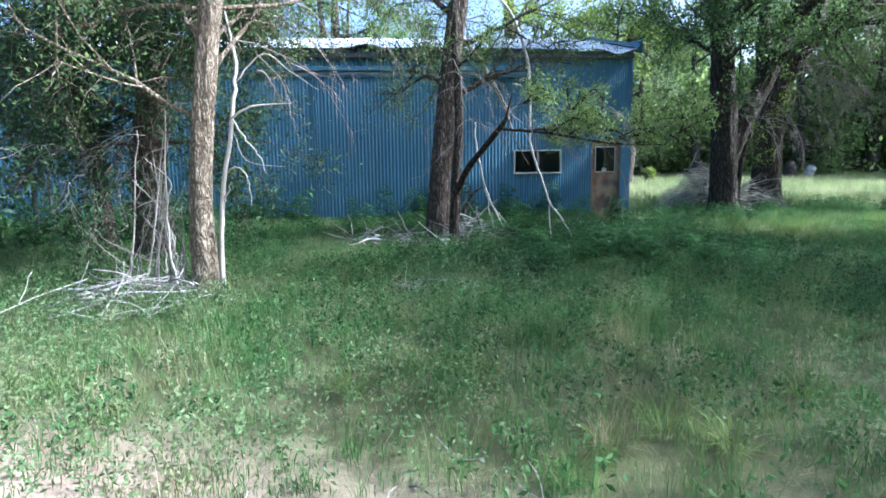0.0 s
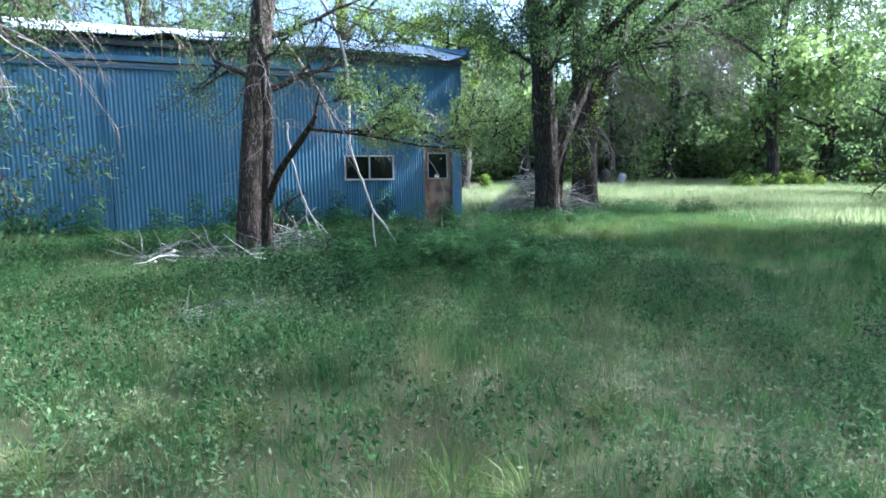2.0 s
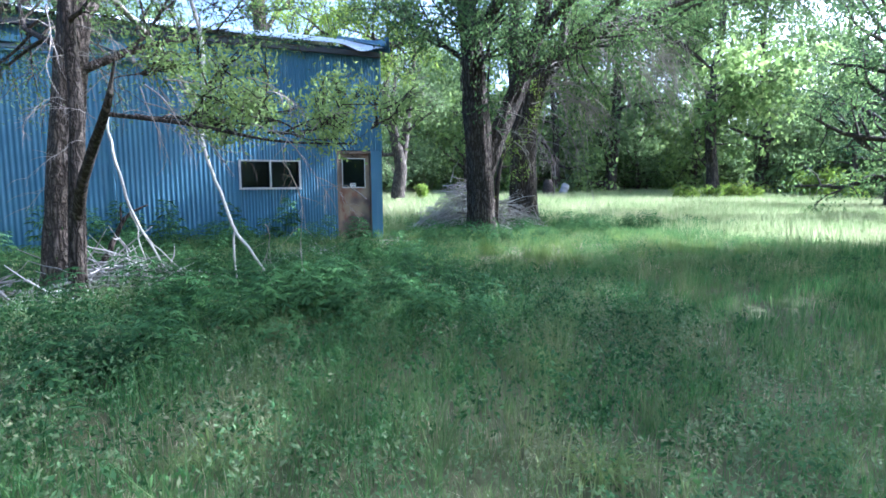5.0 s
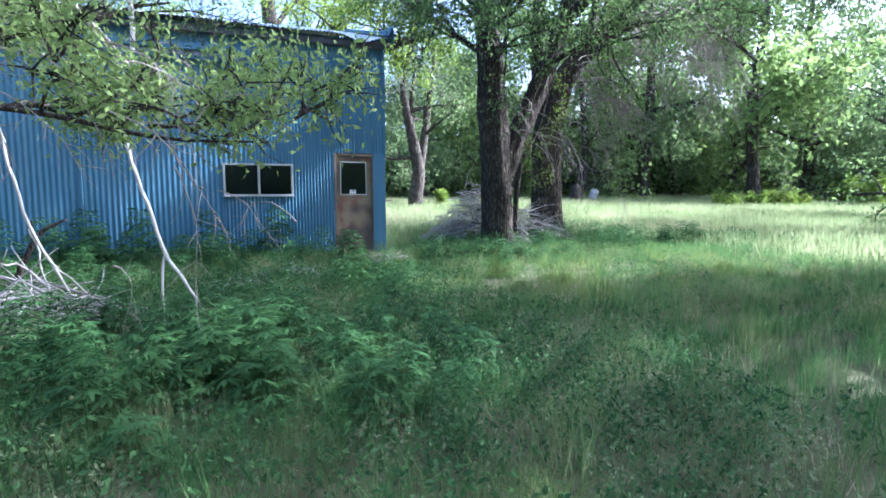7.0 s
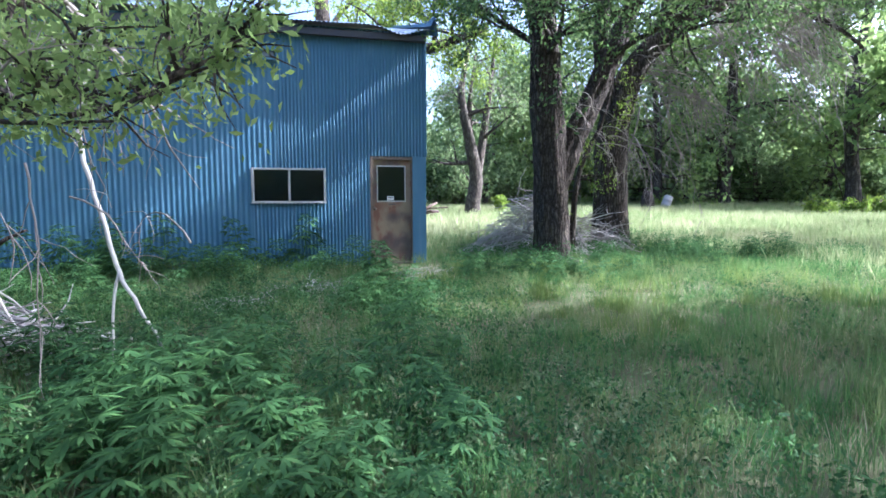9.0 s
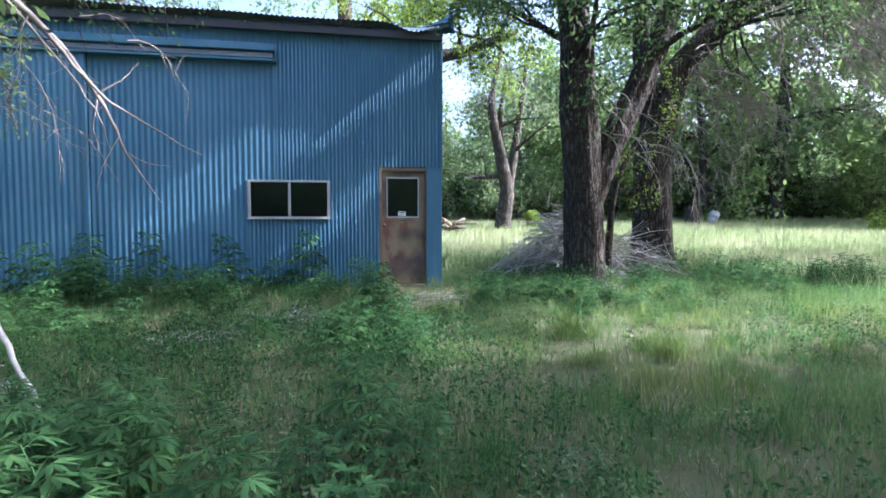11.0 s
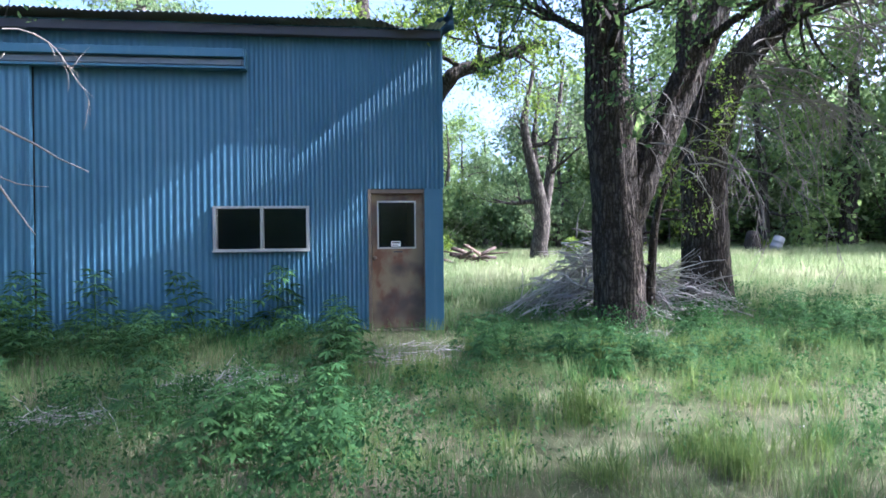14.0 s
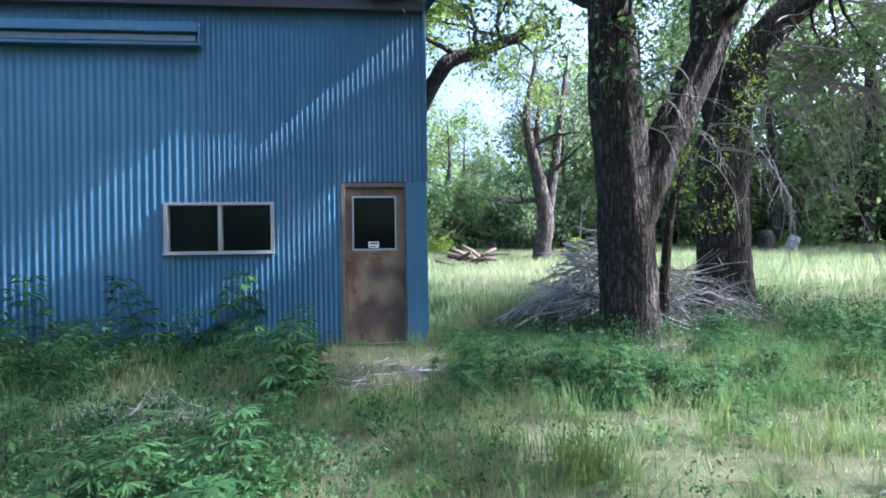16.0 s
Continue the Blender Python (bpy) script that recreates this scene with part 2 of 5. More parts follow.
# paler than GRASS: the meadow's sunlit brightness is put into the blade colour
GRASS_FAR = leaf_material("sun_pale_field_grass", (0.13, 0.195, 0.065), (0.22, 0.285, 0.115), (0.36, 0.39, 0.20), 0.55, 0.15, (0.38, 0.36, 0.22))
TUFT = leaf_material("bright_tuft_blades", (0.07, 0.125, 0.025), (0.125, 0.19, 0.045), (0.22, 0.275, 0.085), 0.5, 1.0)
STRAW = leaf_material("dry_straw", (0.20, 0.16, 0.09), (0.34, 0.28, 0.17), (0.50, 0.43, 0.29), 0.3, 0.6)


# ---- builders ----
def link_mesh(name, verts, faces, material, smooth=False):
    me = bpy.data.meshes.new(name)
    me.from_pydata([tuple(v) for v in verts], [], faces)
    me.materials.append(material)
    if smooth:
        me.polygons.foreach_set("use_smooth", [True] * len(me.polygons))
    me.update()
    return me


def blades_mesh(name, verts, size, material):
    """A mesh of equal separate faces, size corners each, from an array of corners."""
    verts = np.asarray(verts, dtype=np.float32).reshape(-1, 3)
    n = len(verts) // size
    me = bpy.data.meshes.new(name)
    me.vertices.add(len(verts))
    me.vertices.foreach_set("co", verts.ravel())
    me.loops.add(len(verts))
    me.loops.foreach_set("vertex_index", np.arange(len(verts), dtype=np.int32))
    me.polygons.add(n)
    me.polygons.foreach_set("loop_start", np.arange(0, n * size, size, dtype=np.int32))
    me.materials.append(material)
    me.update(calc_edges=True)
    return me


def hang(name, me, parent=None, label="", at=None):
    ob = new(name, me)
    if parent is not None:
        ob.parent = parent
    if at is not None:
        ob.matrix_basis = at
    if label:
        ob["label"] = label
    return ob


def part(name, bm, material, parent, label="", smooth=False):
    me = bpy.data.meshes.new(name)
    bm.to_mesh(me)
    bm.free()
    me.materials.append(material)
    if smooth:
        me.polygons.foreach_set("use_smooth", [True] * len(me.polygons))
    return hang(name, me, parent, label)


def thing(name, x, y, z, label, category, group="", kind=""):
    ob = new(name)
    ob.location = (x, y, z)
    ob.empty_display_size = 0.2
    return tagged(ob, label, category, group, kind)


def boxes(*specs, bevel=0.0):
    """Boxes (x0, x1, y0, y1, z0, z1) in one bmesh."""
    bm = bmesh.new()
    for x0, x1, y0, y1, z0, z1 in specs:
        g = bmesh.ops.create_cube(bm, size=1)
        for v in g["verts"]:
            v.co = ((x0 + x1) / 2 + v.co.x * (x1 - x0), (y0 + y1) / 2 + v.co.y * (y1 - y0), (z0 + z1) / 2 + v.co.z * (z1 - z0))
    if bevel:
        bmesh.ops.bevel(bm, geom=list(bm.edges), offset=bevel, segments=1, affect="EDGES")
    return bm


def ring(x0, x1, z0, z1, hx0, hx1, hz0, hz1, y0, y1):
    """A plate with a rectangular hole, upright along x, as one closed mesh."""
    bm = bmesh.new()
    out = [[bm.verts.new((x, y, z)) for x, z in ((x0, z0), (x1, z0), (x1, z1), (x0, z1))] for y in (y0, y1)]
    inn = [[bm.verts.new((x, y, z)) for x, z in ((hx0, hz0), (hx1, hz0), (hx1, hz1), (hx0, hz1))] for y in (y0, y1)]
    for i in range(4):
        j = (i + 1) % 4
        bm.faces.new((out[0][i], out[0][j], inn[0][j], inn[0][i]))
        bm.faces.new((out[1][j], out[1][i], inn[1][i], inn[1][j]))
        bm.faces.new((out[0][j], out[0][i], out[1][i], out[1][j]))
        bm.faces.new((inn[0][i], inn[0][j], inn[1][j], inn[1][i]))
    return bm


class Wood:
    """Tapered tubes gathered into one mesh."""

    def __init__(self):
        self.v, self.f = [], []

    def tube(self, pts, radii, sides=6, rough=0.0, cap=True, furrow=0.0):
        pts = [Vector(p) for p in pts]
        base = len(self.v)
        side = None
        for i, (p, r) in enumerate(zip(pts, radii)):
            d = (pts[min(i + 1, len(pts) - 1)] - pts[max(i - 1, 0)])
            d = d.normalized() if d.length > 1e-6 else Vector((0, 0, 1))
            if side is None:
                side = d.orthogonal().normalized()
            side = (side - d * side.dot(d))
            side = side.normalized() if side.length > 1e-5 else d.orthogonal().normalized()
            up = d.cross(side)
            for k in range(sides):
                a = 2 * math.pi * k / sides
                rr = r * (1 + (rough * noise.noise((p.x * 2 + math.cos(a) * 1.7, p.y * 2 + math.sin(a) * 1.7, p.z * 0.6)) if rough else 0))
                if furrow:
                    c1, c2 = math.cos(a) * r, math.sin(a) * r
                    ridge = 0.45 - 2.2 * abs(noise.noise((c1 * 13 + p.x, c2 * 13, p.z * 1.5)))
                    rr += furrow * (ridge * 0.8 + 0.5 * noise.noise((c1 * 26, c2 * 26, p.z * 5)))
                self.v.append(p + (side * math.cos(a) + up * math.sin(a)) * rr)
        for i in range(len(pts) - 1):
            for k in range(sides):
                a, b = base + i * sides + k, base + i * sides + (k + 1) % sides
                self.f.append((a, b, b + sides, a + sides))
        if cap:
            self.f.append(tuple(base + (len(pts) - 1) * sides + k for k in range(sides)))
            self.f.append(tuple(base + k for k in reversed(range(sides))))

    def mesh(self, name, material):
        return link_mesh(name, self.v, self.f, material, True)


def unit(v):
    v = np.asarray(v, float)
    return v / max(np.linalg.norm(v), 1e-9)


def path_of(p, d, length, n, rng, wander, pull):
    """A wandering line; pull is added to its direction at each step."""
    pts, d = [np.array(p, float)], unit(d)
    for _ in range(n):
        d = unit(d + rng.normal(0, wander, 3) + np.array(pull))
        pts.append(pts[-1] + d * length / n)
    return pts


def along(pts, t):
    s = t * (len(pts) - 1)
    i = min(int(s), len(pts) - 2)
    return pts[i] + (pts[i + 1] - pts[i]) * (s - i), unit(pts[i + 1] - pts[i])


def leaf_quads(centres, rng, length=0.07, width=0.4, hang_down=0.5):
    """A folded lens of four corners for each leaf."""
    c = np.asarray(centres, float)
    n = len(c)
    d = rng.normal(0, 1, (n, 3))
    d[:, 2] -= hang_down
    d /= np.linalg.norm(d, axis=1)[:, None]
    s = np.cross(d, rng.normal(0, 1, (n, 3)))
    s /= np.maximum(np.linalg.norm(s, axis=1), 1e-6)[:, None]
    ln = length * rng.uniform(0.6, 1.3, n)[:, None]
    up = np.cross(d, s) * ln * 0.08
    a, b = c - d * ln * 0.5, c + d * ln * 0.5
    l, r = c + s * ln * width * 0.5 + up, c - s * ln * width * 0.5 + up
    return np.stack([a, l, b, r], 1).reshape(-1, 3)


def scatter(pts, count, spread, rng, t0=0.0):
    out = []
    for _ in range(count):
        p, _d = along(pts, rng.uniform(t0, 1))
        out.append(p + rng.normal(0, spread, 3))
    return out


def crown(wood, rng, starts, spec, clear=None):
    """Limbs, branches and twigs from start points (place, direction, radius); returns leaf centres."""
    leaves = []
    for p, d, r in starts:
        ln = spec["limb"] * rng.uniform(0.7, 1.2)
        limb = path_of(p, d, ln, 6, rng, 0.16, (0, 0, spec.get("limb_pull", 0.02)))
        wood.tube(limb, [r * (1 - 0.8 * i / 6) for i in range(7)], 5)
        for _b in range(spec["branches"]):
            t = rng.uniform(0.25, 1.0)
            bp, bd = along(limb, t)
            bdir = unit(bd + rng.normal(0, 0.75, 3) + np.array((0, 0, spec.get("lift", 0.1))))
            bl = spec["branch"] * rng.uniform(0.6, 1.2)
            br = max(r * (1 - 0.8 * t) * 0.6, 0.012)
            branch = path_of(bp, bdir, bl, 4, rng, 0.2, (0, 0, spec.get("droop", -0.05)))
            if clear and any(clear(q) for q in branch[1:]):
                continue
            wood.tube(branch, [br * (1 - 0.8 * i / 4) for i in range(5)], 4, cap=False)
            for _t in range(spec["twigs"]):
                tp, td = along(branch, rng.uniform(0.3, 1.0))
                tdir = unit(td + rng.normal(0, 0.7, 3))
                twig = path_of(tp, tdir, spec["twig"] * rng.uniform(0.6, 1.3), 3, rng, 0.25, (0, 0, spec.get("twig_droop", -0.2)))
                if spec.get("fine", True):
                    wood.tube(twig, [0.007, 0.006, 0.004, 0.002], 3, cap=False)
                leaves += scatter(twig, spec["leaves"], spec["spread"], rng)
    return leaves


def drooping(wood, rng, p, d, count, ln):
    """Bare twigs that arch out from round p towards d and hang down."""
    for _ in range(count):
        q = np.array(p, float) + rng.normal(0, 0.35, 3)
        L = ln * rng.uniform(0.5, 1.2)
        main = path_of(q, unit(np.array(d, float) + rng.normal(0, 0.45, 3)), L, 8, rng, 0.13, (0, 0, -0.2))
        wood.tube(main, [ln * (0.0085 - 0.00085 * i) for i in range(9)], 4, cap=False)
        for _k in range(9):
            a, dd = along(main, rng.uniform(0.25, 1))
            sub = path_of(a, unit(dd + rng.normal(0, 0.6, 3)), L * rng.uniform(0.15, 0.4), 4, rng, 0.2, (0, 0, -0.18))
            wood.tube(sub, [ln * q for q in (0.0035, 0.003, 0.0026, 0.002, 0.0012)], 3, cap=False)


def limb_starts(stems, rng, count, t0, out_up=(0.2, 0.9), share=0.5):
    starts = []
    for i in range(count):
        st = stems[i % len(stems)]
        pts = [np.array(q[:3], float) for q in st]
        t = t0 + (1 - t0) * (i + rng.uniform(0, 1)) / count
        p, d = along(pts, min(t, 0.999))
        k = min(int(t * (len(st) - 1)), len(st) - 2)
        az = rng.uniform(0, 2 * math.pi)
        starts.append((p, unit((math.cos(az), math.sin(az), rng.uniform(*out_up))), st[k][3] * share))
    return starts


def smooth_stem(st, steps=5):
    """A finer stem from a few points (x, y, z, r)."""
    pts = [np.array(q, float) for q in st]
    out = []
    for i in range(len(pts) - 1):
        a, b = pts[max(i - 1, 0)], pts[min(i + 2, len(pts) - 1)]
        for k in range(steps):
            t = k / steps
            p, q = pts[i], pts[i + 1]
            out.append(0.5 * (2 * p + (q - a) * t + (2 * a - 5 * p + 4 * q - b) * t * t + (3 * p - a - 3 * q + b) * t ** 3))
    out.append(pts[-1])
    return out


def make_tree(label, x, y, stems, seed, spec, bark, leaf, starts=12, t0=0.35, group="", sides=12, up=(0.1, 0.8), more=(), sprigs=0, bare=(), share=0.45, furrow=0.0, gap=None):
    """A tree: trunk (stems and limbs, one mesh) and crown (leaves, one mesh). more: extra limb starts."""
    rng = np.random.default_rng(seed)
    tree = thing("tree", x, y, ground_z(x, y), label, "tree", group)
    wood = Wood()
    fine = [smooth_stem(s) for s in stems]
    for s in fine:
        if furrow:
            s = smooth_stem(s, 2)
        wood.tube([q[:3] for q in s], [q[3] for q in s], sides, 0.22, furrow=furrow)
    st = limb_starts(fine, rng, starts, t0, up, share)
    st += [(np.array(p, float), unit(d), r) for p, d, r in more]
    base = np.array((x, y, ground_z(x, y)))
    pts = crown(wood, rng, st, spec, (lambda q: gap(*(q + base))) if gap else None)
    for s in fine[:1]:
        for _ in range(sprigs):
            p, d = along([q[:3] for q in s], rng.uniform(0.15, 0.7))
            pts += list(p + rng.normal(0, 0.16, (18, 3)))
    hang("trunk", wood.mesh("trunk", bark), tree)
    for p, d, count, ln in bare:
        for _ in range(count):
            tw = Wood()
            drooping(tw, rng, p, d, 1, ln)
            hang("dead_twig", tw.mesh("dead_twig", TWIG), tree, "bare drooping twig")
    if gap:
        pts = [p for p in pts if not gap(*(p + base))]
    hang("crown", blades_mesh("crown", leaf_quads(pts, rng, spec["size"], spec.get("wide", 0.45)), 4, leaf), tree)
    return tree


# ---- ground ----
PROFILE_Y = [-400, -10, 1.5, 5, 10, 15.3, 19, 30, 42, 60, 400]
PROFILE_Z = [-0.05, -0.05, 0.0, 0.13, 0.27, 0.34, 0.53, 1.12, 1.40, 1.5, 1.6]


def ground_z(x, y):
    z = float(np.interp(y, PROFILE_Y, PROFILE_Z))
    return z + 0.05 * noise.noise((x * 0.35, y * 0.35, 0)) + 0.02 * noise.noise((x * 1.3, y * 1.3, 5))


def ground_many(xy):
    return np.array([ground_z(a, b) for a, b in xy])


def span(*runs):
    out = []
    for a, b, step in runs:
        out += list(np.arange(a, b, step))
    return out + [runs[-1][1]]


def build_ground():
    xs = span((-400, -60, 40), (-60, -14, 4), (-14, 24, 0.3), (24, 60, 4), (60, 400, 40))
    ys = span((-400, -40, 40), (-40, -6, 4), (-6, 32, 0.3), (32, 60, 3), (60, 400, 40))
    v = [(x, y, ground_z(x, y)) for y in ys for x in xs]
    w = len(xs)
    f = [(j * w + i, j * w + i + 1, (j + 1) * w + i + 1, (j + 1) * w + i) for j in range(len(ys) - 1) for i in range(w - 1)]
    g = new("ground", link_mesh("ground", v, f, EARTH, True))
    tagged(g, "dry earth with straw litter under grass and weeds", "ground", kind="structure")


build_ground()

# ---- the blue shed ----
WALL_Y, LOW, TOP = 15.27, 0.30, 4.78
EAST, WEST, BACK = 6.25, -15.0, 24.3
SHED = (-4.4, 15.27, 0.30)
shed = thing("metal_shed", *SHED, "blue painted corrugated steel shed with a pale galvanised roof", "shed")


def local(bm):
    bmesh.ops.translate(bm, vec=[-c for c in SHED], verts=bm.verts)
    return bm


def sheet(x0, x1, z0, z1, pitch, deep, y, seed=0):
    """A corrugated sheet that stands in the plane y, ridges upright, slightly uneven."""
    bm = bmesh.new()
    n = max(2, int(round((x1 - x0) / pitch * 8)))
    rows = 5
    grid = []
    for j in range(rows + 1):
        z = z0 + (z1 - z0) * j / rows
        line = []
        for i in range(n + 1):
            x = x0 + (x1 - x0) * i / n
            w = math.sin(2 * math.pi * x / pitch)
            w = math.copysign(abs(w) ** 0.8, w)
            warp = 0.006 * noise.noise((x * 1.4, z * 0.9, seed))
            line.append(bm.verts.new((x, y - deep * w + warp, z + (0.008 * noise.noise((x * 3, seed, 2)) if j in (0, rows) else 0))))
        grid.append(line)
    for j in range(rows):
        for i in range(n):
            bm.faces.new((grid[j][i], grid[j][i + 1], grid[j + 1][i + 1], grid[j + 1][i]))
    return local(bm)


def run_of_sheets(x0, x1, z0, z1, pitch, deep, width, parent, y=WALL_Y - 0.022):
    count = max(1, round((x1 - x0) / width))
    for k in range(count):
        a, b = x0 + (x1 - x0) * k / count, x0 + (x1 - x0) * (k + 1) / count
        part("wall_sheet", sheet(a, b, z0, z1, pitch, deep, y - 0.003 * (k % 2), k), BLUE, parent, smooth=True)


DOOR = (5.17, 5.99, 2.42)
WIN = (3.02, 4.31, 1.55, 2.17)
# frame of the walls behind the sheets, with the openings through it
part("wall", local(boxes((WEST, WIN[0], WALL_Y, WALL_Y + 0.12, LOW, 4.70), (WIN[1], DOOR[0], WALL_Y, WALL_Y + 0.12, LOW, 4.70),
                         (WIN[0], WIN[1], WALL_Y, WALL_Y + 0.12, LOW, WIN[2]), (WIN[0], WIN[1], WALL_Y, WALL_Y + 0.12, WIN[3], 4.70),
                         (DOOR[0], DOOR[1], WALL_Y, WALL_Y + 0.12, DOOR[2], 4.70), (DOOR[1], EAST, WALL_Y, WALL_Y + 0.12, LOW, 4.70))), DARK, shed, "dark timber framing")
part("side_wall", local(boxes((EAST - 0.12, EAST, WALL_Y + 0.12, BACK, LOW - 0.2, 4.68))), BLUE, shed)
part("side_wall", local(boxes((WEST, WEST + 0.12, WALL_Y + 0.12, BACK, LOW - 0.2, 4.68))), BLUE, shed)
part("back_wall", local(boxes((WEST, EAST, BACK, BACK + 0.12, LOW - 0.2, 4.68))), BLUE, shed)
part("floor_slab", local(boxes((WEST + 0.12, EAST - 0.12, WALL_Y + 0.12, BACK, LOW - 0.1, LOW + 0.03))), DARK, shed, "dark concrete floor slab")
# sheets
run_of_sheets(WEST, -5.1, LOW, TOP, 0.095, 0.014, 0.95, shed)
run_of_sheets(-5.1, 0.66, 4.36, TOP, 0.095, 0.014, 0.95, shed)
run_of_sheets(0.66, WIN[0], LOW, TOP, 0.092, 0.006, 0.8, shed)
run_of_sheets(WIN[0], 3.48, WIN[3], TOP, 0.092, 0.006, 0.8, shed)
run_of_sheets(3.48, WIN[1], WIN[3], TOP, 0.064, 0.010, 0.85, shed)
run_of_sheets(WIN[0], WIN[1], LOW, WIN[2], 0.068, 0.010, 0.7, shed)
run_of_sheets(WIN[1], DOOR[0], LOW, TOP, 0.064, 0.010, 0.86, shed)
run_of_sheets(DOOR[0], EAST, DOOR[2] + 0.01, TOP, 0.064, 0.010, 0.6, shed)
part("corner_panel", local(boxes((DOOR[1], EAST + 0.012, WALL_Y - 0.03, WALL_Y - 0.004, LOW - 0.02, DOOR[2] + 0.012), bevel=0.004)), BLUE, shed, "smooth blue sheet beside the door")
part("corner_trim", local(boxes((EAST - 0.015, EAST + 0.025, WALL_Y - 0.045, WALL_Y + 0.09, DOOR[2] + 0.014, TOP - 0.03), bevel=0.006)), BLUE, shed)

# sliding doors on a covered track
for x0, x1 in ((-5.1, -2.31), (-2.29, 0.66)):
    leaf = part("sliding_door", sheet(x0 + 0.03, x1 - 0.03, LOW + 0.06, 4.12, 0.093, 0.0065, WALL_Y - 0.11, x0), BLUE, shed, "closed blue corrugated sliding door", True)
    part("stile", local(boxes((x0, x0 + 0.05, WALL_Y - 0.135, WALL_Y - 0.06, LOW + 0.05, 4.13), bevel=0.005)), BLUE, leaf)
    part("stile", local(boxes((x1 - 0.05, x1, WALL_Y - 0.135, WALL_Y - 0.06, LOW + 0.05, 4.13), bevel=0.005)), BLUE, leaf)
    part("backing", local(boxes((x0 + 0.05, x1 - 0.05, WALL_Y - 0.085, WALL_Y - 0.06, LOW + 0.05, 4.1))), DARK, leaf)
cover = part("track_cover", local(boxes((-8.2, 3.48, WALL_Y - 0.20, WALL_Y - 0.04, 4.24, 4.36), bevel=0.008)), BLUE, shed, "long blue steel cover over the door track")
part("track_rail", local(boxes((-8.2, 3.46, WALL_Y - 0.15, WALL_Y - 0.05, 4.125, 4.235), bevel=0.02)), STEEL, shed, "dull grey steel door track")
part("track_bottom", local(boxes((-8.2, 3.48, WALL_Y - 0.17, WALL_Y - 0.05, 4.085, 4.12), bevel=0.005)), BLUE, shed)
part("track_end", local(boxes((3.483, 3.50, WALL_Y - 0.19, WALL_Y - 0.04, 4.085, 4.36), bevel=0.003)), BLUE, shed)

# window
win = part("window", local(boxes((WIN[0] - 0.02, WIN[1] + 0.02, WALL_Y + 0.06, WALL_Y + 0.068, WIN[2], WIN[3]))), GLASS, shed, "dark two-pane sliding window")
win.visible_shadow = False
y0, y1 = WALL_Y - 0.055, WALL_Y + 0.05
part("frame", local(ring(WIN[0] - 0.02, WIN[1] + 0.02, WIN[2] - 0.012, WIN[3] + 0.012, WIN[0] + 0.022, WIN[1] - 0.022, WIN[2] + 0.024, WIN[3] - 0.022, y0, y1)), ALU, win, "dull aluminium window frame")
part("mullion", local(boxes((3.645, 3.685, y0 + 0.01, y1, WIN[2] + 0.024, WIN[3] - 0.022), bevel=0.003)), ALU, win)
part("sill", local(boxes((WIN[0] - 0.03, WIN[1] + 0.03, y0 - 0.03, y0 - 0.001, WIN[2] - 0.022, WIN[2] - 0.004), bevel=0.003)), ALU, win)

# walk-in door, set back in its opening
dy = WALL_Y + 0.05
gx0, gx1, gz0, gz1 = 5.31, 5.85, 1.57, 2.24
door = part("door", local(ring(DOOR[0] + 0.045, DOOR[1] - 0.02, LOW + 0.09, DOOR[2] - 0.06, gx0, gx1, gz0, gz1, dy, dy + 0.045)), RUST, shed, "closed tan steel door with rust stains")
part("door_frame", local(boxes((DOOR[0] - 0.004, DOOR[0] + 0.04, WALL_Y - 0.034, WALL_Y + 0.11, LOW + 0.02, DOOR[2]), (DOOR[1] - 0.016, DOOR[1] - 0.001, WALL_Y - 0.02, WALL_Y + 0.11, LOW + 0.02, DOOR[2]),
                               (DOOR[0] + 0.04, DOOR[1] - 0.016, WALL_Y - 0.015, WALL_Y + 0.11, DOOR[2] - 0.055, DOOR[2]))), JAMB, shed, "weathered wooden door frame")
part("threshold", local(boxes((DOOR[0] + 0.03, DOOR[1] - 0.01, WALL_Y - 0.05, WALL_Y + 0.11, LOW - 0.02, LOW + 0.075), bevel=0.01)), JAMB, shed)
pane = part("door_glass", local(boxes((gx0, gx1, dy + 0.018, dy + 0.024, gz0, gz1))), GLASS, door, "dark glass pane")
pane.visible_shadow = False
part("glass_trim", local(ring(gx0 - 0.014, gx1 + 0.014, gz0 - 0.018, gz1 + 0.018, gx0 + 0.008, gx1 - 0.008, gz0 + 0.006, gz1 - 0.006, dy - 0.012, dy - 0.001)), ALU, door, "pale metal trim round the glass")
sticker = part("sticker", local(boxes((5.50, 5.635, dy + 0.012, dy + 0.016, 1.585, 1.665))), PAPER, door, "small white label inside the glass")
part("print", local(boxes((5.515, 5.62, dy + 0.0095, dy + 0.0115, 1.632, 1.652), (5.515, 5.60, dy + 0.0095, dy + 0.0115, 1.600, 1.610))), INK, sticker)
kb = bmesh.new()
bmesh.ops.create_uvsphere(kb, u_segments=14, v_segments=9, radius=0.03)
bmesh.ops.scale(kb, vec=(1, 0.8, 1), verts=kb.verts)
bmesh.ops.translate(kb, vec=(5.255, dy - 0.05, 1.42), verts=kb.verts)
stem_ = bmesh.ops.create_cone(kb, segments=12, radius1=0.034, radius2=0.014, depth=0.05, cap_ends=True, matrix=Matrix.Translation((5.255, dy - 0.022, 1.42)) @ pose(0, 0, 0, 90))
part("door_knob", local(kb), JAMB, door, "dark worn door knob", True)
part("mail_slot", local(boxes((5.53, 5.66, dy - 0.006, dy - 0.001, 1.50, 1.518))), INK, door)


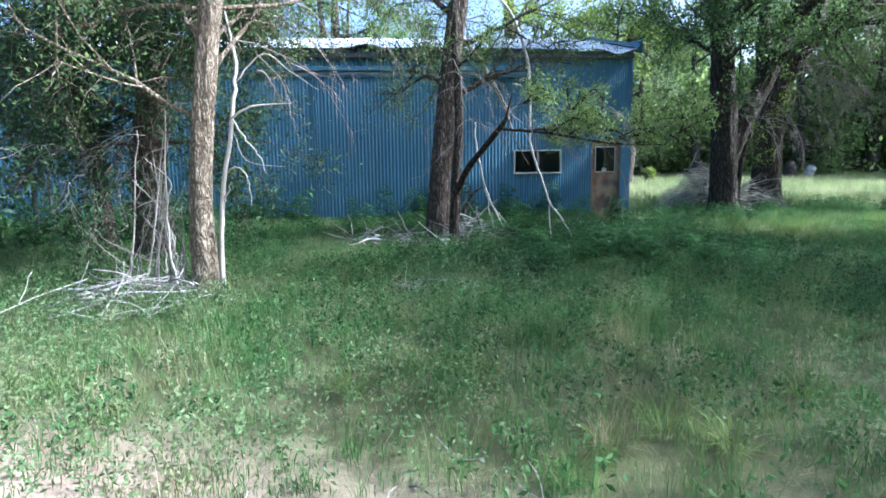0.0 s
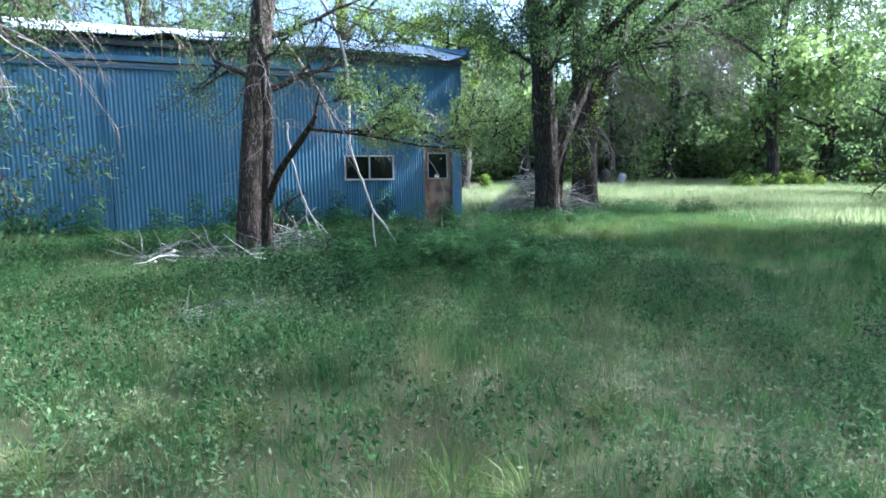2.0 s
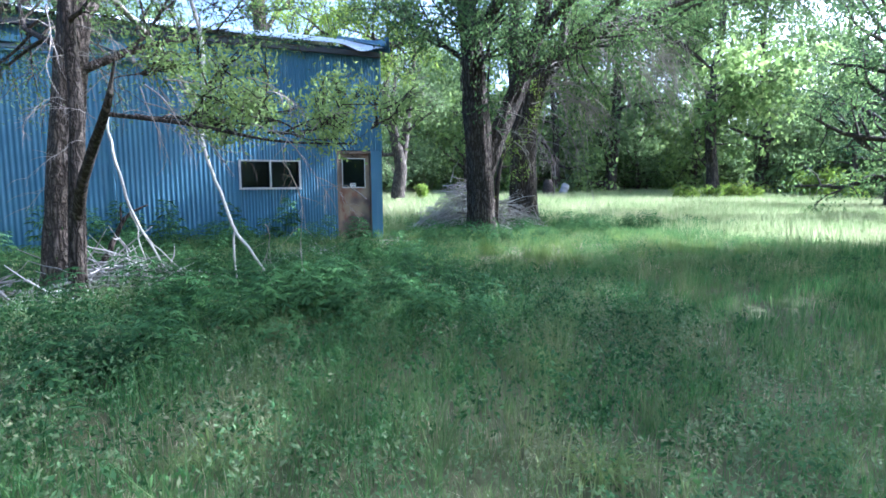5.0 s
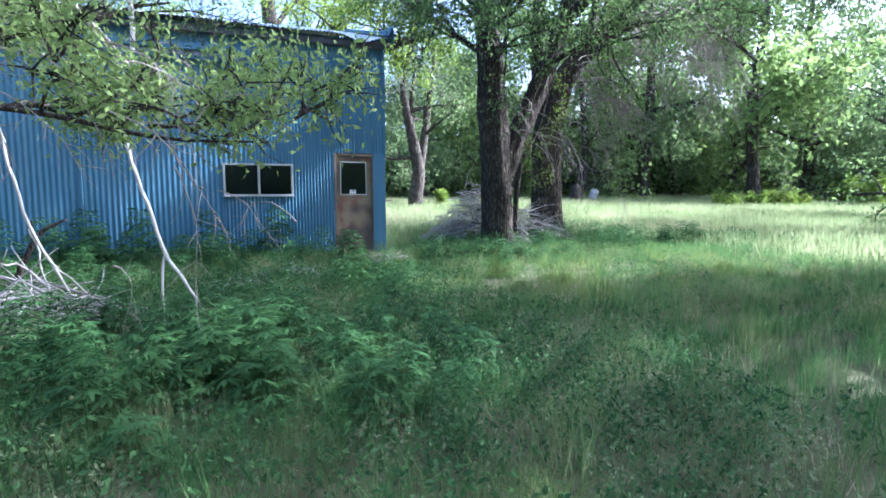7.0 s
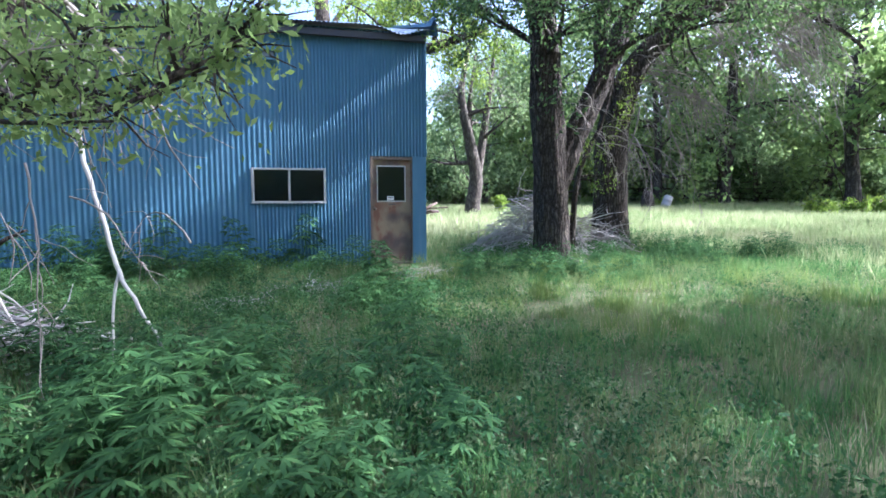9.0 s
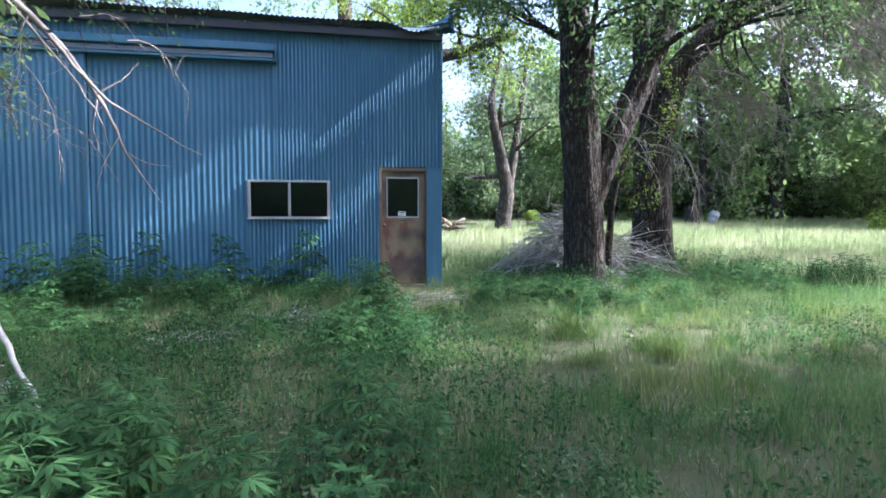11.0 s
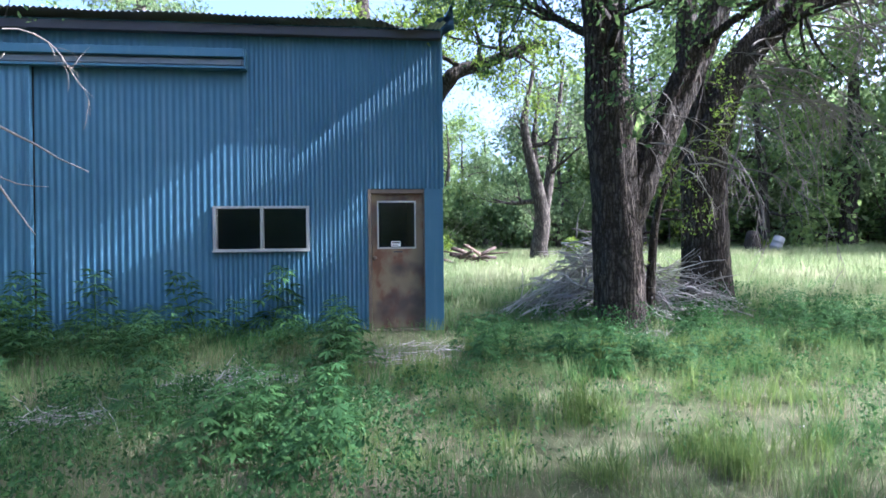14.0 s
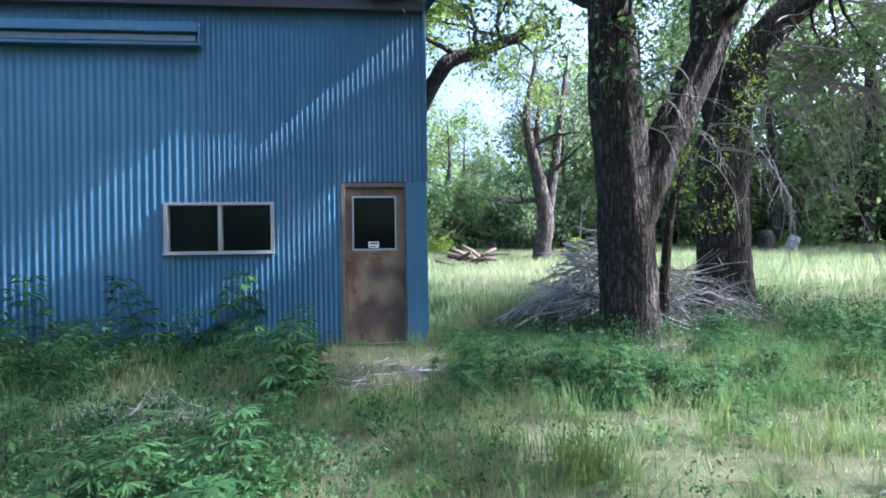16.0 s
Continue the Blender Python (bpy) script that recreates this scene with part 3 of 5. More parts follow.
# roof: corrugated sheets up to a ridge and down the other side
def roof_z(y):
    return 4.80 + (y - 15.0) * 0.29 if y < 19.8 else 4.80 + 4.8 * 0.29 - (y - 19.8) * 0.29


def roof_sheet(x0, x1, ya, yb, seed):
    bm = bmesh.new()
    n = int(round((x1 - x0) / 0.08 * 6))
    rows = 10
    grid = []
    for j in range(rows + 1):
        y = ya + (yb - ya) * j / rows
        line = []
        for i in range(n + 1):
            x = x0 + (x1 - x0) * i / n
            sag = 0.035 * noise.noise((x * 0.7, y * 0.5, 3)) - 0.14 * math.exp(-((x - 5.75) / 0.32) ** 2) * math.exp(-(y - 15.0) / 0.8 if y > 15 else 0)
            sag += 0.10 * math.exp(-((x + 0.9) / 0.35) ** 2) * (math.exp(-(y - 15.0) / 0.35) if y >= 15 else 1)
            line.append(bm.verts.new((x, y, roof_z(y) + 0.011 * math.sin(2 * math.pi * x / 0.08) + sag)))
        grid.append(line)
    for j in range(rows):
        for i in range(n):
            bm.faces.new((grid[j][i], grid[j][i + 1], grid[j + 1][i + 1], grid[j + 1][i]))
    return local(bm)


k = 0
x = WEST - 0.1
while x < EAST:
    x1 = min(x + 0.98, EAST + 0.06)
    part("roof_sheet", roof_sheet(x, x1, 14.98, 19.8, k), ROOF, shed, smooth=True)
    part("roof_sheet", roof_sheet(x, x1, 19.8, 24.6, k), ROOF, shed, smooth=True)
    x, k = x1, k + 1
# near-black strip: the shade under the roof edge is put into its colour
part("eave_shade_strip", local(boxes((WEST, EAST - 0.01, 15.10, 15.20, 4.58, 4.70), bevel=0.005)), INK, shed, "near-black strip painting in the shade under the roof edge")
# flashing bent up at the roof's corner
fb = bmesh.new()
rows = []
for j in range(15):
    y = 14.94 + 0.35 * j
    up = 0.10 + 0.16 * math.exp(-j / 1.2)
    z = roof_z(y)
    rows.append([fb.verts.new(p) for p in ((EAST - 0.06, y, z + 0.03), (EAST + 0.05, y, z + 0.05), (EAST + 0.09 + 0.05 * math.exp(-j), y, z + up), (EAST + 0.12 + 0.05 * math.exp(-j), y, z - 0.12))])
for a, b in zip(rows, rows[1:]):
    for i in range(3):
        fb.faces.new((a[i], a[i + 1], b[i + 1], b[i]))
part("rake_flashing", local(fb), BLUE, shed, "blue flashing bent up at the roof corner")

# ---- trees near the path ----
NEAR = dict(limb=2.6, branches=8, branch=1.4, twigs=8, twig=0.6, leaves=28, spread=0.11, size=0.054, wide=0.38, droop=-0.08, twig_droop=-0.22, lift=0.05)
make_tree("tall elm with pale sunlit furrowed bark and sparse crown", -2.16, 6.1,
          [[(0, 0, -0.25, 0.19), (0.01, 0, 0.25, 0.14), (0.02, 0.02, 1.2, 0.118), (0.14, 0.05, 2.5, 0.115), (0.35, 0.1, 4.0, 0.105), (0.4, 0.3, 6.0, 0.10), (0.2, 0.6, 8.0, 0.06)]],
          11, dict(NEAR, limb=2.2), BARK_PALE, LEAF_MAIN, 12, 0.42, sides=48, furrow=0.012, sprigs=4, share=0.28, more=[((0.1, 0, 3.0), (-0.9, 0.5, 0.3), 0.03), ((0.1, 0, 2.8), (-0.9, 1.2, 0.1), 0.03), ((0.2, 0, 3.0), (0.9, 0.7, 0.2), 0.03)],
          bare=[((0.45, 0.25, 2.8), (1, 0.3, 0.1), 9, 1.1)])
make_tree("thick old tree with shaggy trunk and dark low foliage", -3.69, 8.5,
          [[(0, 0, -0.25, 0.34), (0, 0, 0.3, 0.26), (0.0, 0, 1.2, 0.24), (0.1, 0, 2.4, 0.22), (0.1, 0.1, 4.0, 0.17), (0.1, 0.2, 7.0, 0.06)]],
          18, dict(NEAR, limb=1.6, leaves=38, size=0.085, spread=0.13, droop=-0.08, lift=0.0), BARK_BROWN, LEAF_DARK, 18, 0.47, sides=48, furrow=0.02, up=(0.05, 0.6), share=0.18, bare=[((0, -0.2, 1.6), (0.3, -1, 0), 16, 1.3), ((-0.2, 0, 2.0), (-1, -0.4, 0), 8, 1.5)])
make_tree("dark leaning tree with low dead twigs", -5.12, 10.0,
          [[(0.0, 0, -0.2, 0.2), (-0.02, 0, 0.4, 0.15), (-0.07, 0, 1.35, 0.13), (-0.22, 0, 2.2, 0.12), (-0.38, 0, 3.6, 0.10), (-0.5, 0.1, 6.5, 0.04)]],
          19, dict(NEAR, limb=1.6, leaves=28, size=0.08), BARK_DARK, LEAF_DARK, 10, 0.55, sides=9, share=0.25, bare=[((-0.1, 0, 1.9), (0.8, -0.4, 0.1), 8, 1.2), ((-0.2, 0, 2.4), (-1, -0.3, 0.1), 8, 1.6)])
make_tree("brown-barked elm leaning a little, with leafy low boughs", 0.58, 9.95,
          [[(0, 0, -0.25, 0.28), (0.0, 0, 0.3, 0.205), (0.08, 0.05, 1.2, 0.18), (0.2, 0.1, 2.4, 0.17), (0.34, 0.1, 3.5, 0.16), (0.5, 0.1, 5.0, 0.16), (0.5, 0.3, 7.5, 0.10), (0.3, 0.5, 9.5, 0.05)]],
          12, dict(NEAR, limb=2.3, droop=-0.02, lift=0.12), BARK_BROWN, LEAF_MAIN, 17, 0.44, sides=48, furrow=0.015, sprigs=6, up=(0.1, 0.8), share=0.35, bare=[((0.3, -0.1, 2.3), (-0.8, -0.5, 0.3), 5, 0.9), ((0.4, -0.1, 3.2), (0.9, -0.3, 0.2), 6, 1.1), ((0.35, -0.2, 2.7), (0.4, -1, 0), 5, 0.7), ((1.25, 1.4, 2.9), (0.6, 0.1, -0.2), 9, 0.9)])
make_tree("slim dark tree forked low, with a leafy level bough", 0.83, 9.35,
          [[(0, 0, -0.2, 0.12), (0, 0, 0.3, 0.09), (0.05, 0, 1.2, 0.08), (0.1, 0.0, 2.2, 0.07), (0.05, 0.1, 3.6, 0.05), (0.1, 0.2, 5.2, 0.02)],
           [(0.03, 0, 0.9, 0.055), (0.2, -0.55, 1.35, 0.05), (0.54, -1.58, 1.9, 0.034), (0.6, -1.7, 2.1, 0.015), (0.64, -1.75, 2.3, 0.005)],
           [(0.5, -1.5, 1.86, 0.02), (1.15, -1.85, 1.76, 0.016), (1.8, -2.3, 1.6, 0.012), (2.35, -2.75, 1.55, 0.004)]],
          13, dict(NEAR, limb=0.6, branches=5, branch=0.34, twigs=6, twig=0.24, leaves=24, spread=0.07, size=0.052, lift=0.08, droop=0.02, twig_droop=-0.05), BARK_DARK, LEAF_LIGHT, 3, 0.6, sides=24, furrow=0.005, up=(0.2, 0.6),
          more=[((0.75 + 0.2 * k, -1.62 - 0.13 * k, 1.84 - 0.035 * k), (0.6 + 0.3 * math.cos(2.1 * k), 0.8 * math.sin(2.1 * k) - 0.1, 0.22), 0.014) for k in range(8)],
          bare=[((1.3, -2.0, 1.7), (0.7, -0.3, -0.1), 10, 0.8), ((0.35, -0.9, 1.7), (-0.6, -0.4, 0.3), 3, 0.5), ((1.9, -2.4, 1.65), (0.4, -0.1, 0.2), 6, 0.6)])


def sun_gap(x, y, z):
    """A slanting gap cut from the crowns along the sun's rays, to light a band of the shed."""
    d = (15.25 - y) / 0.1219
    if not 0 < d < 20:
        return False
    wx, wz = x - 0.9925 * d, z - 0.7813 * d
    return 0.9 < wx < 6.2 and abs(wz - 1.5 - 0.64 * (wx - 1.5)) < 0.42


BIG = dict(limb=3.2, branches=10, branch=1.6, twigs=9, twig=0.7, leaves=22, spread=0.13, size=0.095, droop=-0.06, twig_droop=-0.22, lift=0.1)
make_tree("large dark-barked elm forked into two heavy stems", 8.87, 15.0,
          [[(-0.02, 0, -0.3, 0.50), (-0.02, 0, 0.25, 0.37), (-0.03, 0, 1.2, 0.34), (-0.08, 0, 2.2, 0.32), (-0.16, 0, 3.2, 0.31), (-0.25, 0.15, 5.0, 0.25), (-0.6, 0.25, 8, 0.18), (-0.7, -0.1, 11.5, 0.11), (-0.9, -0.4, 15, 0.04)],
           [(0.02, 0, 1.2, 0.22), (0.25, 0, 2.0, 0.24), (0.75, 0.05, 3.05, 0.23), (1.25, 0.1, 4.0, 0.21), (1.8, 0.1, 5.4, 0.18), (2.3, -0.2, 8.5, 0.14), (2.5, -0.4, 11.5, 0.09), (2.5, -0.5, 14.5, 0.03)],
           [(-0.22, 0.1, 4.9, 0.15), (0.1, -1.5, 5.8, 0.12), (0.6, -3.3, 6.4, 0.09), (0.9, -5.2, 6.6, 0.03)],
           [(1.6, 0.1, 5.0, 0.13), (2.1, -1.4, 6.0, 0.1), (2.5, -3.2, 6.6, 0.07), (2.7, -5.0, 6.8, 0.03)]],
          14, dict(BIG, limb=2.8), BARK_DARK, LEAF_MAIN, 26, 0.57, sides=56, furrow=0.03, gap=sun_gap, up=(0.05, 0.7), share=0.3, more=[((-0.7, -0.4, 9 + 0.6 * k), (math.cos(2.2 * k), math.sin(2.2 * k) - 0.4, 0.25), 0.06) for k in range(9)] + [((2.4, -0.4, 8.6 + 0.6 * k), (math.cos(2.2 * k + 1), math.sin(2.2 * k + 1) - 0.4, 0.25), 0.06) for k in range(9)] + [((-0.3, -0.35, 4.4), (-0.9, -0.7, 0.2), 0.05), ((-0.3, -0.35, 4.8), (0.2, -1, 0.1), 0.05), ((-0.35, -0.1, 6.0), (-1, -0.1, 0.35), 0.1), ((-0.8, -0.1, 10.5), (-1, 0.2, 0.2), 0.06), ((-0.2, -0.2, 4.1), (-0.3, -1, 0.3), 0.07), ((1.3, -0.1, 4.2), (0.3, -1, 0.3), 0.07)],
          bare=[((0.5, -0.1, 2.9), (0.5, -0.8, 0.2), 12, 1.3)])
make_tree("large leaning dark-barked elm with drooping dead twigs", 11.55, 17.2,
          [[(0, 0, -0.3, 0.58), (0, 0, 0.3, 0.46), (0.0, 0, 1.4, 0.41), (0.0, 0, 2.8, 0.37), (0.5, 0, 4.3, 0.31), (1.45, -0.1, 5.4, 0.24), (2.7, -0.3, 6.1, 0.19), (3.9, -0.4, 6.3, 0.15), (5.8, -0.6, 5.9, 0.08), (7.0, -0.8, 5.2, 0.03)],
           [(0.1, 0, 2.8, 0.24), (-0.15, 0.1, 3.8, 0.22), (-0.3, 0.1, 5.4, 0.18), (0.0, 0.2, 9, 0.11), (0.1, 0, 13, 0.04)],
           [(1.2, 0, 5.1, 0.15), (1.7, 0.2, 6.5, 0.13), (2.4, 0.3, 10.0, 0.05)],
           [(1.45, -0.1, 5.4, 0.13), (1.8, -1.5, 6.2, 0.1), (2.1, -3.2, 6.8, 0.06), (2.3, -4.8, 7.0, 0.03)],
           [(3.6, -0.4, 6.25, 0.12), (5.6, -0.7, 7.2, 0.1), (8.0, -1.0, 7.9, 0.06), (10.4, -1.2, 7.9, 0.02)]],
          15, BIG, BARK_DARK, LEAF_MAIN, 24, 0.5, sides=56, furrow=0.03, gap=sun_gap, up=(0.1, 0.9), share=0.3,
          bare=[((1.0, -0.3, 4.4), (1, -0.3, 0.2), 26, 2.6), ((2.6, -0.4, 5.7), (0.8, -0.4, -0.1), 18, 2.6), ((0.1, -0.35, 3.4), (0.3, -0.6, 0), 6, 2.4), ((4.5, -0.5, 6.0), (0.6, -0.2, 0), 10, 2.0), ((2.3, -1.6, 5.6), (0.9, -0.4, 0), 20, 2.7), ((3.6, -1.0, 5.4), (0.9, -0.2, -0.1), 14, 2.3)],
          more=[((4.0 + 0.75 * k, -0.6 - 0.08 * k, 6.4 + 0.18 * k), (0.5 + 0.3 * math.cos(2.4 * k), math.sin(2.4 * k), 0.15), 0.05) for k in range(9)])
make_tree("slim sapling with yellow-green leaves between two elms", 9.6, 15.6,
          [[(0, 0, -0.2, 0.09), (0.05, 0, 0.8, 0.07), (0.2, 0, 1.9, 0.06), (0.7, 0, 2.9, 0.04), (1.0, 0, 4.0, 0.02)]], 20,
          dict(NEAR, limb=0.7, branches=4, branch=0.4, twigs=4, twig=0.3, leaves=9, size=0.07, spread=0.08), BARK_DARK, LEAF_YELLOW, 7, 0.22, sides=7)
# trees beside the clearing that shade the grass
SHADE = dict(BIG, fine=False, branches=9, twigs=6, leaves=11, size=0.16, spread=0.2, lift=0.08)
make_tree("broad elm with dense crown beside the clearing", 18.4, 6.9,
          [[(0, 0, -0.3, 0.5), (0, 0, 1.0, 0.38), (-0.2, 0.1, 3.0, 0.33), (-0.4, 0.2, 5.5, 0.26), (-0.5, 0.2, 9.0, 0.16), (-0.4, 0.2, 12.0, 0.06)]], 16, dict(SHADE, limb=1.3, branch=0.9, leaves=20), BARK_DARK, LEAF_MAIN, 21, 0.4)
make_tree("broad elm with high dense crown over the grass", 15.6, 5.8,
          [[(0, 0, -0.3, 0.5), (0, 0, 1.0, 0.38), (-0.2, 0.1, 3.0, 0.33), (-0.2, 0.2, 6.0, 0.26), (0, 0.2, 9.5, 0.1)]], 17, dict(SHADE, limb=3.4), BARK_DARK, LEAF_MAIN, 18, 0.5)
make_tree("broad elm with high crown over the track", 13.6, 1.6,
          [[(0, 0, -0.3, 0.45), (0, 0, 1.0, 0.34), (-0.1, 0.1, 3.0, 0.3), (-0.2, 0.2, 6.0, 0.22), (0, 0.2, 10, 0.1)]], 29, dict(SHADE, limb=3.2, leaves=12), BARK_DARK, LEAF_MAIN, 17, 0.48)
make_tree("broad elm with high crown beside the track", 10.8, 5.0,
          [[(0, 0, -0.3, 0.45), (0, 0, 1.0, 0.34), (-0.1, 0.1, 3.0, 0.3), (-0.2, 0.2, 6.0, 0.22), (0, 0.2, 9, 0.1)]], 23, dict(SHADE, limb=3.2, leaves=10), BARK_DARK, LEAF_MAIN, 13, 0.5)
make_tree("broad elm with low dense crown at the meadow's side", 25.5, 12.6,
          [[(0, 0, -0.3, 0.5), (0, 0, 1.0, 0.38), (-0.2, 0.3, 3.0, 0.33), (-0.5, 0.7, 6.0, 0.26), (-0.6, 0.9, 10.0, 0.08)]], 27, dict(SHADE, limb=3.8, droop=-0.12), BARK_DARK, LEAF_MAIN, 20, 0.3)
make_tree("broad elm with dark crown at the meadow's far side", 31.5, 17.0,
          [[(0, 0, -0.3, 0.5), (0, 0, 1.0, 0.4), (-0.2, 0.1, 3.0, 0.35), (-0.4, 0.3, 7.0, 0.26), (-0.4, 0.4, 12.0, 0.08)]], 28, dict(SHADE, limb=4.4, droop=-0.1), BARK_DARK, LEAF_DARK, 20, 0.3)

# ---- trees behind and far woods ----
make_tree("tall tree behind the shed with a heavy bent bough", 5.2, 25.6,
          [[(0, 0, -0.3, 0.5), (0, 0, 1.2, 0.4), (0.0, 0, 4.0, 0.35), (-0.3, 0, 7.0, 0.28), (-0.6, 0, 12, 0.08)],
           [(0.0, 0, 3.4, 0.25), (1.1, -2.2, 3.9, 0.22), (1.75, -4.4, 4.75, 0.19), (2.1, -4.6, 5.1, 0.17), (2.8, -4.6, 5.3, 0.15), (3.5, -4.6, 5.6, 0.12), (4.3, -4.6, 5.9, 0.06)]],
          24, dict(BIG, limb=3.0, branches=7, leaves=20, size=0.13), BARK_DARK, LEAF_YELLOW, 13, 0.48, up=(0.0, 0.8))
make_tree("tall bare-trunked tree standing behind the shed", -3.2, 28.0,
          [[(0, 0, -0.3, 0.3), (0, 0, 4, 0.24), (0.1, 0, 8.0, 0.2), (0.2, 0, 13, 0.06)], [(0, 0, 5, 0.15), (-0.5, 0, 7.5, 0.14), (-0.8, 0, 12, 0.04)]],
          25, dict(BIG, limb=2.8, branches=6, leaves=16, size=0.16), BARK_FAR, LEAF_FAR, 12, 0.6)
make_tree("half-dead tree with bare upper limbs at the wood's edge", 11.4, 28.2,
          [[(0.0, 0, -0.3, 0.5), (0.0, 0, 0.4, 0.36), (0.15, 0, 1.6, 0.3), (-0.1, 0, 3.0, 0.24), (-0.55, 0, 5.2, 0.16), (-0.2, 0, 7.2, 0.08), (0, 0, 9, 0.02)],
           [(0.15, 0, 1.5, 0.22), (0.5, 0.1, 3.4, 0.18), (0.75, 0, 5.4, 0.12), (1.1, 0, 8.0, 0.03)], [(0.05, 0, 2.6, 0.15), (-0.1, 0.3, 4.5, 0.12), (0.2, 0.3, 7.0, 0.03)]],
          26, dict(limb=1.8, branches=5, branch=1.2, twigs=6, twig=0.8, leaves=10, spread=0.14, size=0.13, droop=0.02, twig_droop=-0.05, lift=0.2), BARK_FAR, LEAF_FAR, 13, 0.22, sides=9,
          bare=[((-0.4, 0, 5.0), (-0.8, -0.2, 1.2), 8, 1.8), ((0.7, 0, 5.2), (0.6, 0, 1.2), 8, 1.8)])
FARSPEC = dict(fine=False, limb=3.2, branches=7, branch=1.9, twigs=6, twig=0.9, leaves=14, spread=0.26, size=0.24, droop=-0.06, twig_droop=-0.12, lift=0.05, wide=0.55)
kinds = []
for s, (hgt, r) in enumerate(((9, 0.22), (11, 0.28), (7, 0.17))):
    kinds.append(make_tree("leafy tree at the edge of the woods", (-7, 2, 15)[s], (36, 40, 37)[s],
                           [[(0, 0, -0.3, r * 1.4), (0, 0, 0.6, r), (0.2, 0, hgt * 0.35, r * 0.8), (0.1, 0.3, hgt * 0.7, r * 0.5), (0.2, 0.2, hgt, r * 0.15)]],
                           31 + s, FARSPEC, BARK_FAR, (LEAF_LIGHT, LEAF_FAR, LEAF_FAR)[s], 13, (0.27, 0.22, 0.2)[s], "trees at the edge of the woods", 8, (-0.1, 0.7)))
rng = np.random.default_rng(5)
SPOTS = [(-14, 33), (-3, 33), (6, 44), (9, 39), (11, 47), (18, 43), (22, 50), (25, 44), (29, 40), (29, 53), (34, 47), (37, 39), (41, 50), (44, 42), (48, 36), (35.4, 30.2, 1.85),
         (52, 45), (56, 30), (48, 21, 0.9), (60, 22), (-10, 48), (0, 52), (63, 38), (58, 12), (33, 58), (14, 54), (70, 50), (26, 35.5, 1.3), (31.5, 36, 1.6), (29, 43, 2.0), (19.5, 36.5), (43, 32, 1.5), (46, 27, 1.4), (39, 35, 1.5), (52, 31, 1.6)]
for i, (x, y, *big) in enumerate(SPOTS):
    s = big[0] if big else rng.uniform(0.85, 1.35) * (0.62 if 3 < x < 16 else 1)
    m = pose(x, y, ground_z(x, y), 0, 0, rng.uniform(0, 360)) @ Matrix.Diagonal((s, s, s * rng.uniform(0.9, 1.15), 1))
    copy_thing(kinds[i % 3], m)


def make_bush(label, x, y, wide, tall, leaf, count, size, seed, group=""):
    """A rounded, uneven shrub: stems and leaf clumps."""
    rng = np.random.default_rng(seed)
    bush = thing("bush", x, y, ground_z(x, y), label, "bush", group)
    wood, pts = Wood(), []
    for _ in range(14):
        az, out = rng.uniform(0, 6.283), rng.uniform(0.1, 1)
        d = (math.cos(az) * out * wide, math.sin(az) * out * wide, tall)
        st = path_of((0, 0, -0.1), d, math.hypot(out * wide * 0.8, tall), 5, rng, 0.16, (0, 0, 0.0))
        wood.tube(st, [0.03, 0.026, 0.02, 0.015, 0.01, 0.005], 4, cap=False)
        for _b in range(5):
            p, dd = along(st, rng.uniform(0.25, 1))
            tw = path_of(p, unit(dd + rng.normal(0, 0.8, 3)), wide * 0.45, 3, rng, 0.2, (0, 0, -0.05))
            wood.tube(tw[::3], [0.009, 0.003], 3, cap=False)
            pts += scatter(tw, count // 70, wide * 0.09, rng)
    hang("stem", wood.mesh("stem", TWIG), bush)
    hang("foliage", blades_mesh("foliage", leaf_quads(pts, rng, size, 0.5), 4, leaf), bush)
    return bush


make_bush("bright yellow-green bush in sunlit grass", 12.8, 28.6, 0.55, 0.75, LEAF_YELLOW, 1400, 0.13, 51)
hedge = [make_bush("dense dark shrub under the trees", 3.0 + 5 * i, 33.0 + i, 1.9, 2.3 + 0.5 * i, LEAF_MAIN if i else LEAF_FAR, 1900, 0.29, 52 + i, "shrubs under the trees") for i in range(2)]
for i in range(44):
    a = i / 43
    x, y = 4 + 66 * a + rng.uniform(-1, 1), 36 + 9 * math.sin(a * 2.4) - 22 * a ** 3 + rng.uniform(-2.5, 4)
    s = rng.uniform(0.7, 1.3)
    copy_thing(hedge[i % 2], pose(x, y, ground_z(x, y), 0, 0, rng.uniform(0, 360)) @ Matrix.Diagonal((s * 1.2, s * 1.2, s, 1)))
low = make_bush("low bright green bush in the meadow", 27.5, 25.5, 1.0, 0.55, LEAF_YELLOW, 1800, 0.15, 55, "low bushes in the meadow")
for x, y, s in ((29.5, 25.2, 1.0), (31.5, 25.0, 1.2), (33.5, 25.4, 0.9), (38.5, 25.5, 2.2), (41, 25, 2.0), (25.2, 34, 0.8), (8.0, 33, 1.1)):
    copy_thing(low, pose(x, y, ground_z(x, y), 0, 0, x * 40) @ Matrix.Scale(s, 4))


# unseen trees and shrubs added behind the track close the place and dim the skylight
for i, (x, y) in enumerate(((-16, -9), (-10, -13), (-4, -10), (2, -14), (7, -11), (12, -15), (-20, -3), (-22, 6), (-19, 12), (0, -22), (16, -20))):
    s = rng.uniform(0.95, 1.3)
    copy_thing(kinds[i % 3], pose(x, y, ground_z(x, y), 0, 0, rng.uniform(0, 360)) @ Matrix.Scale(s, 4))
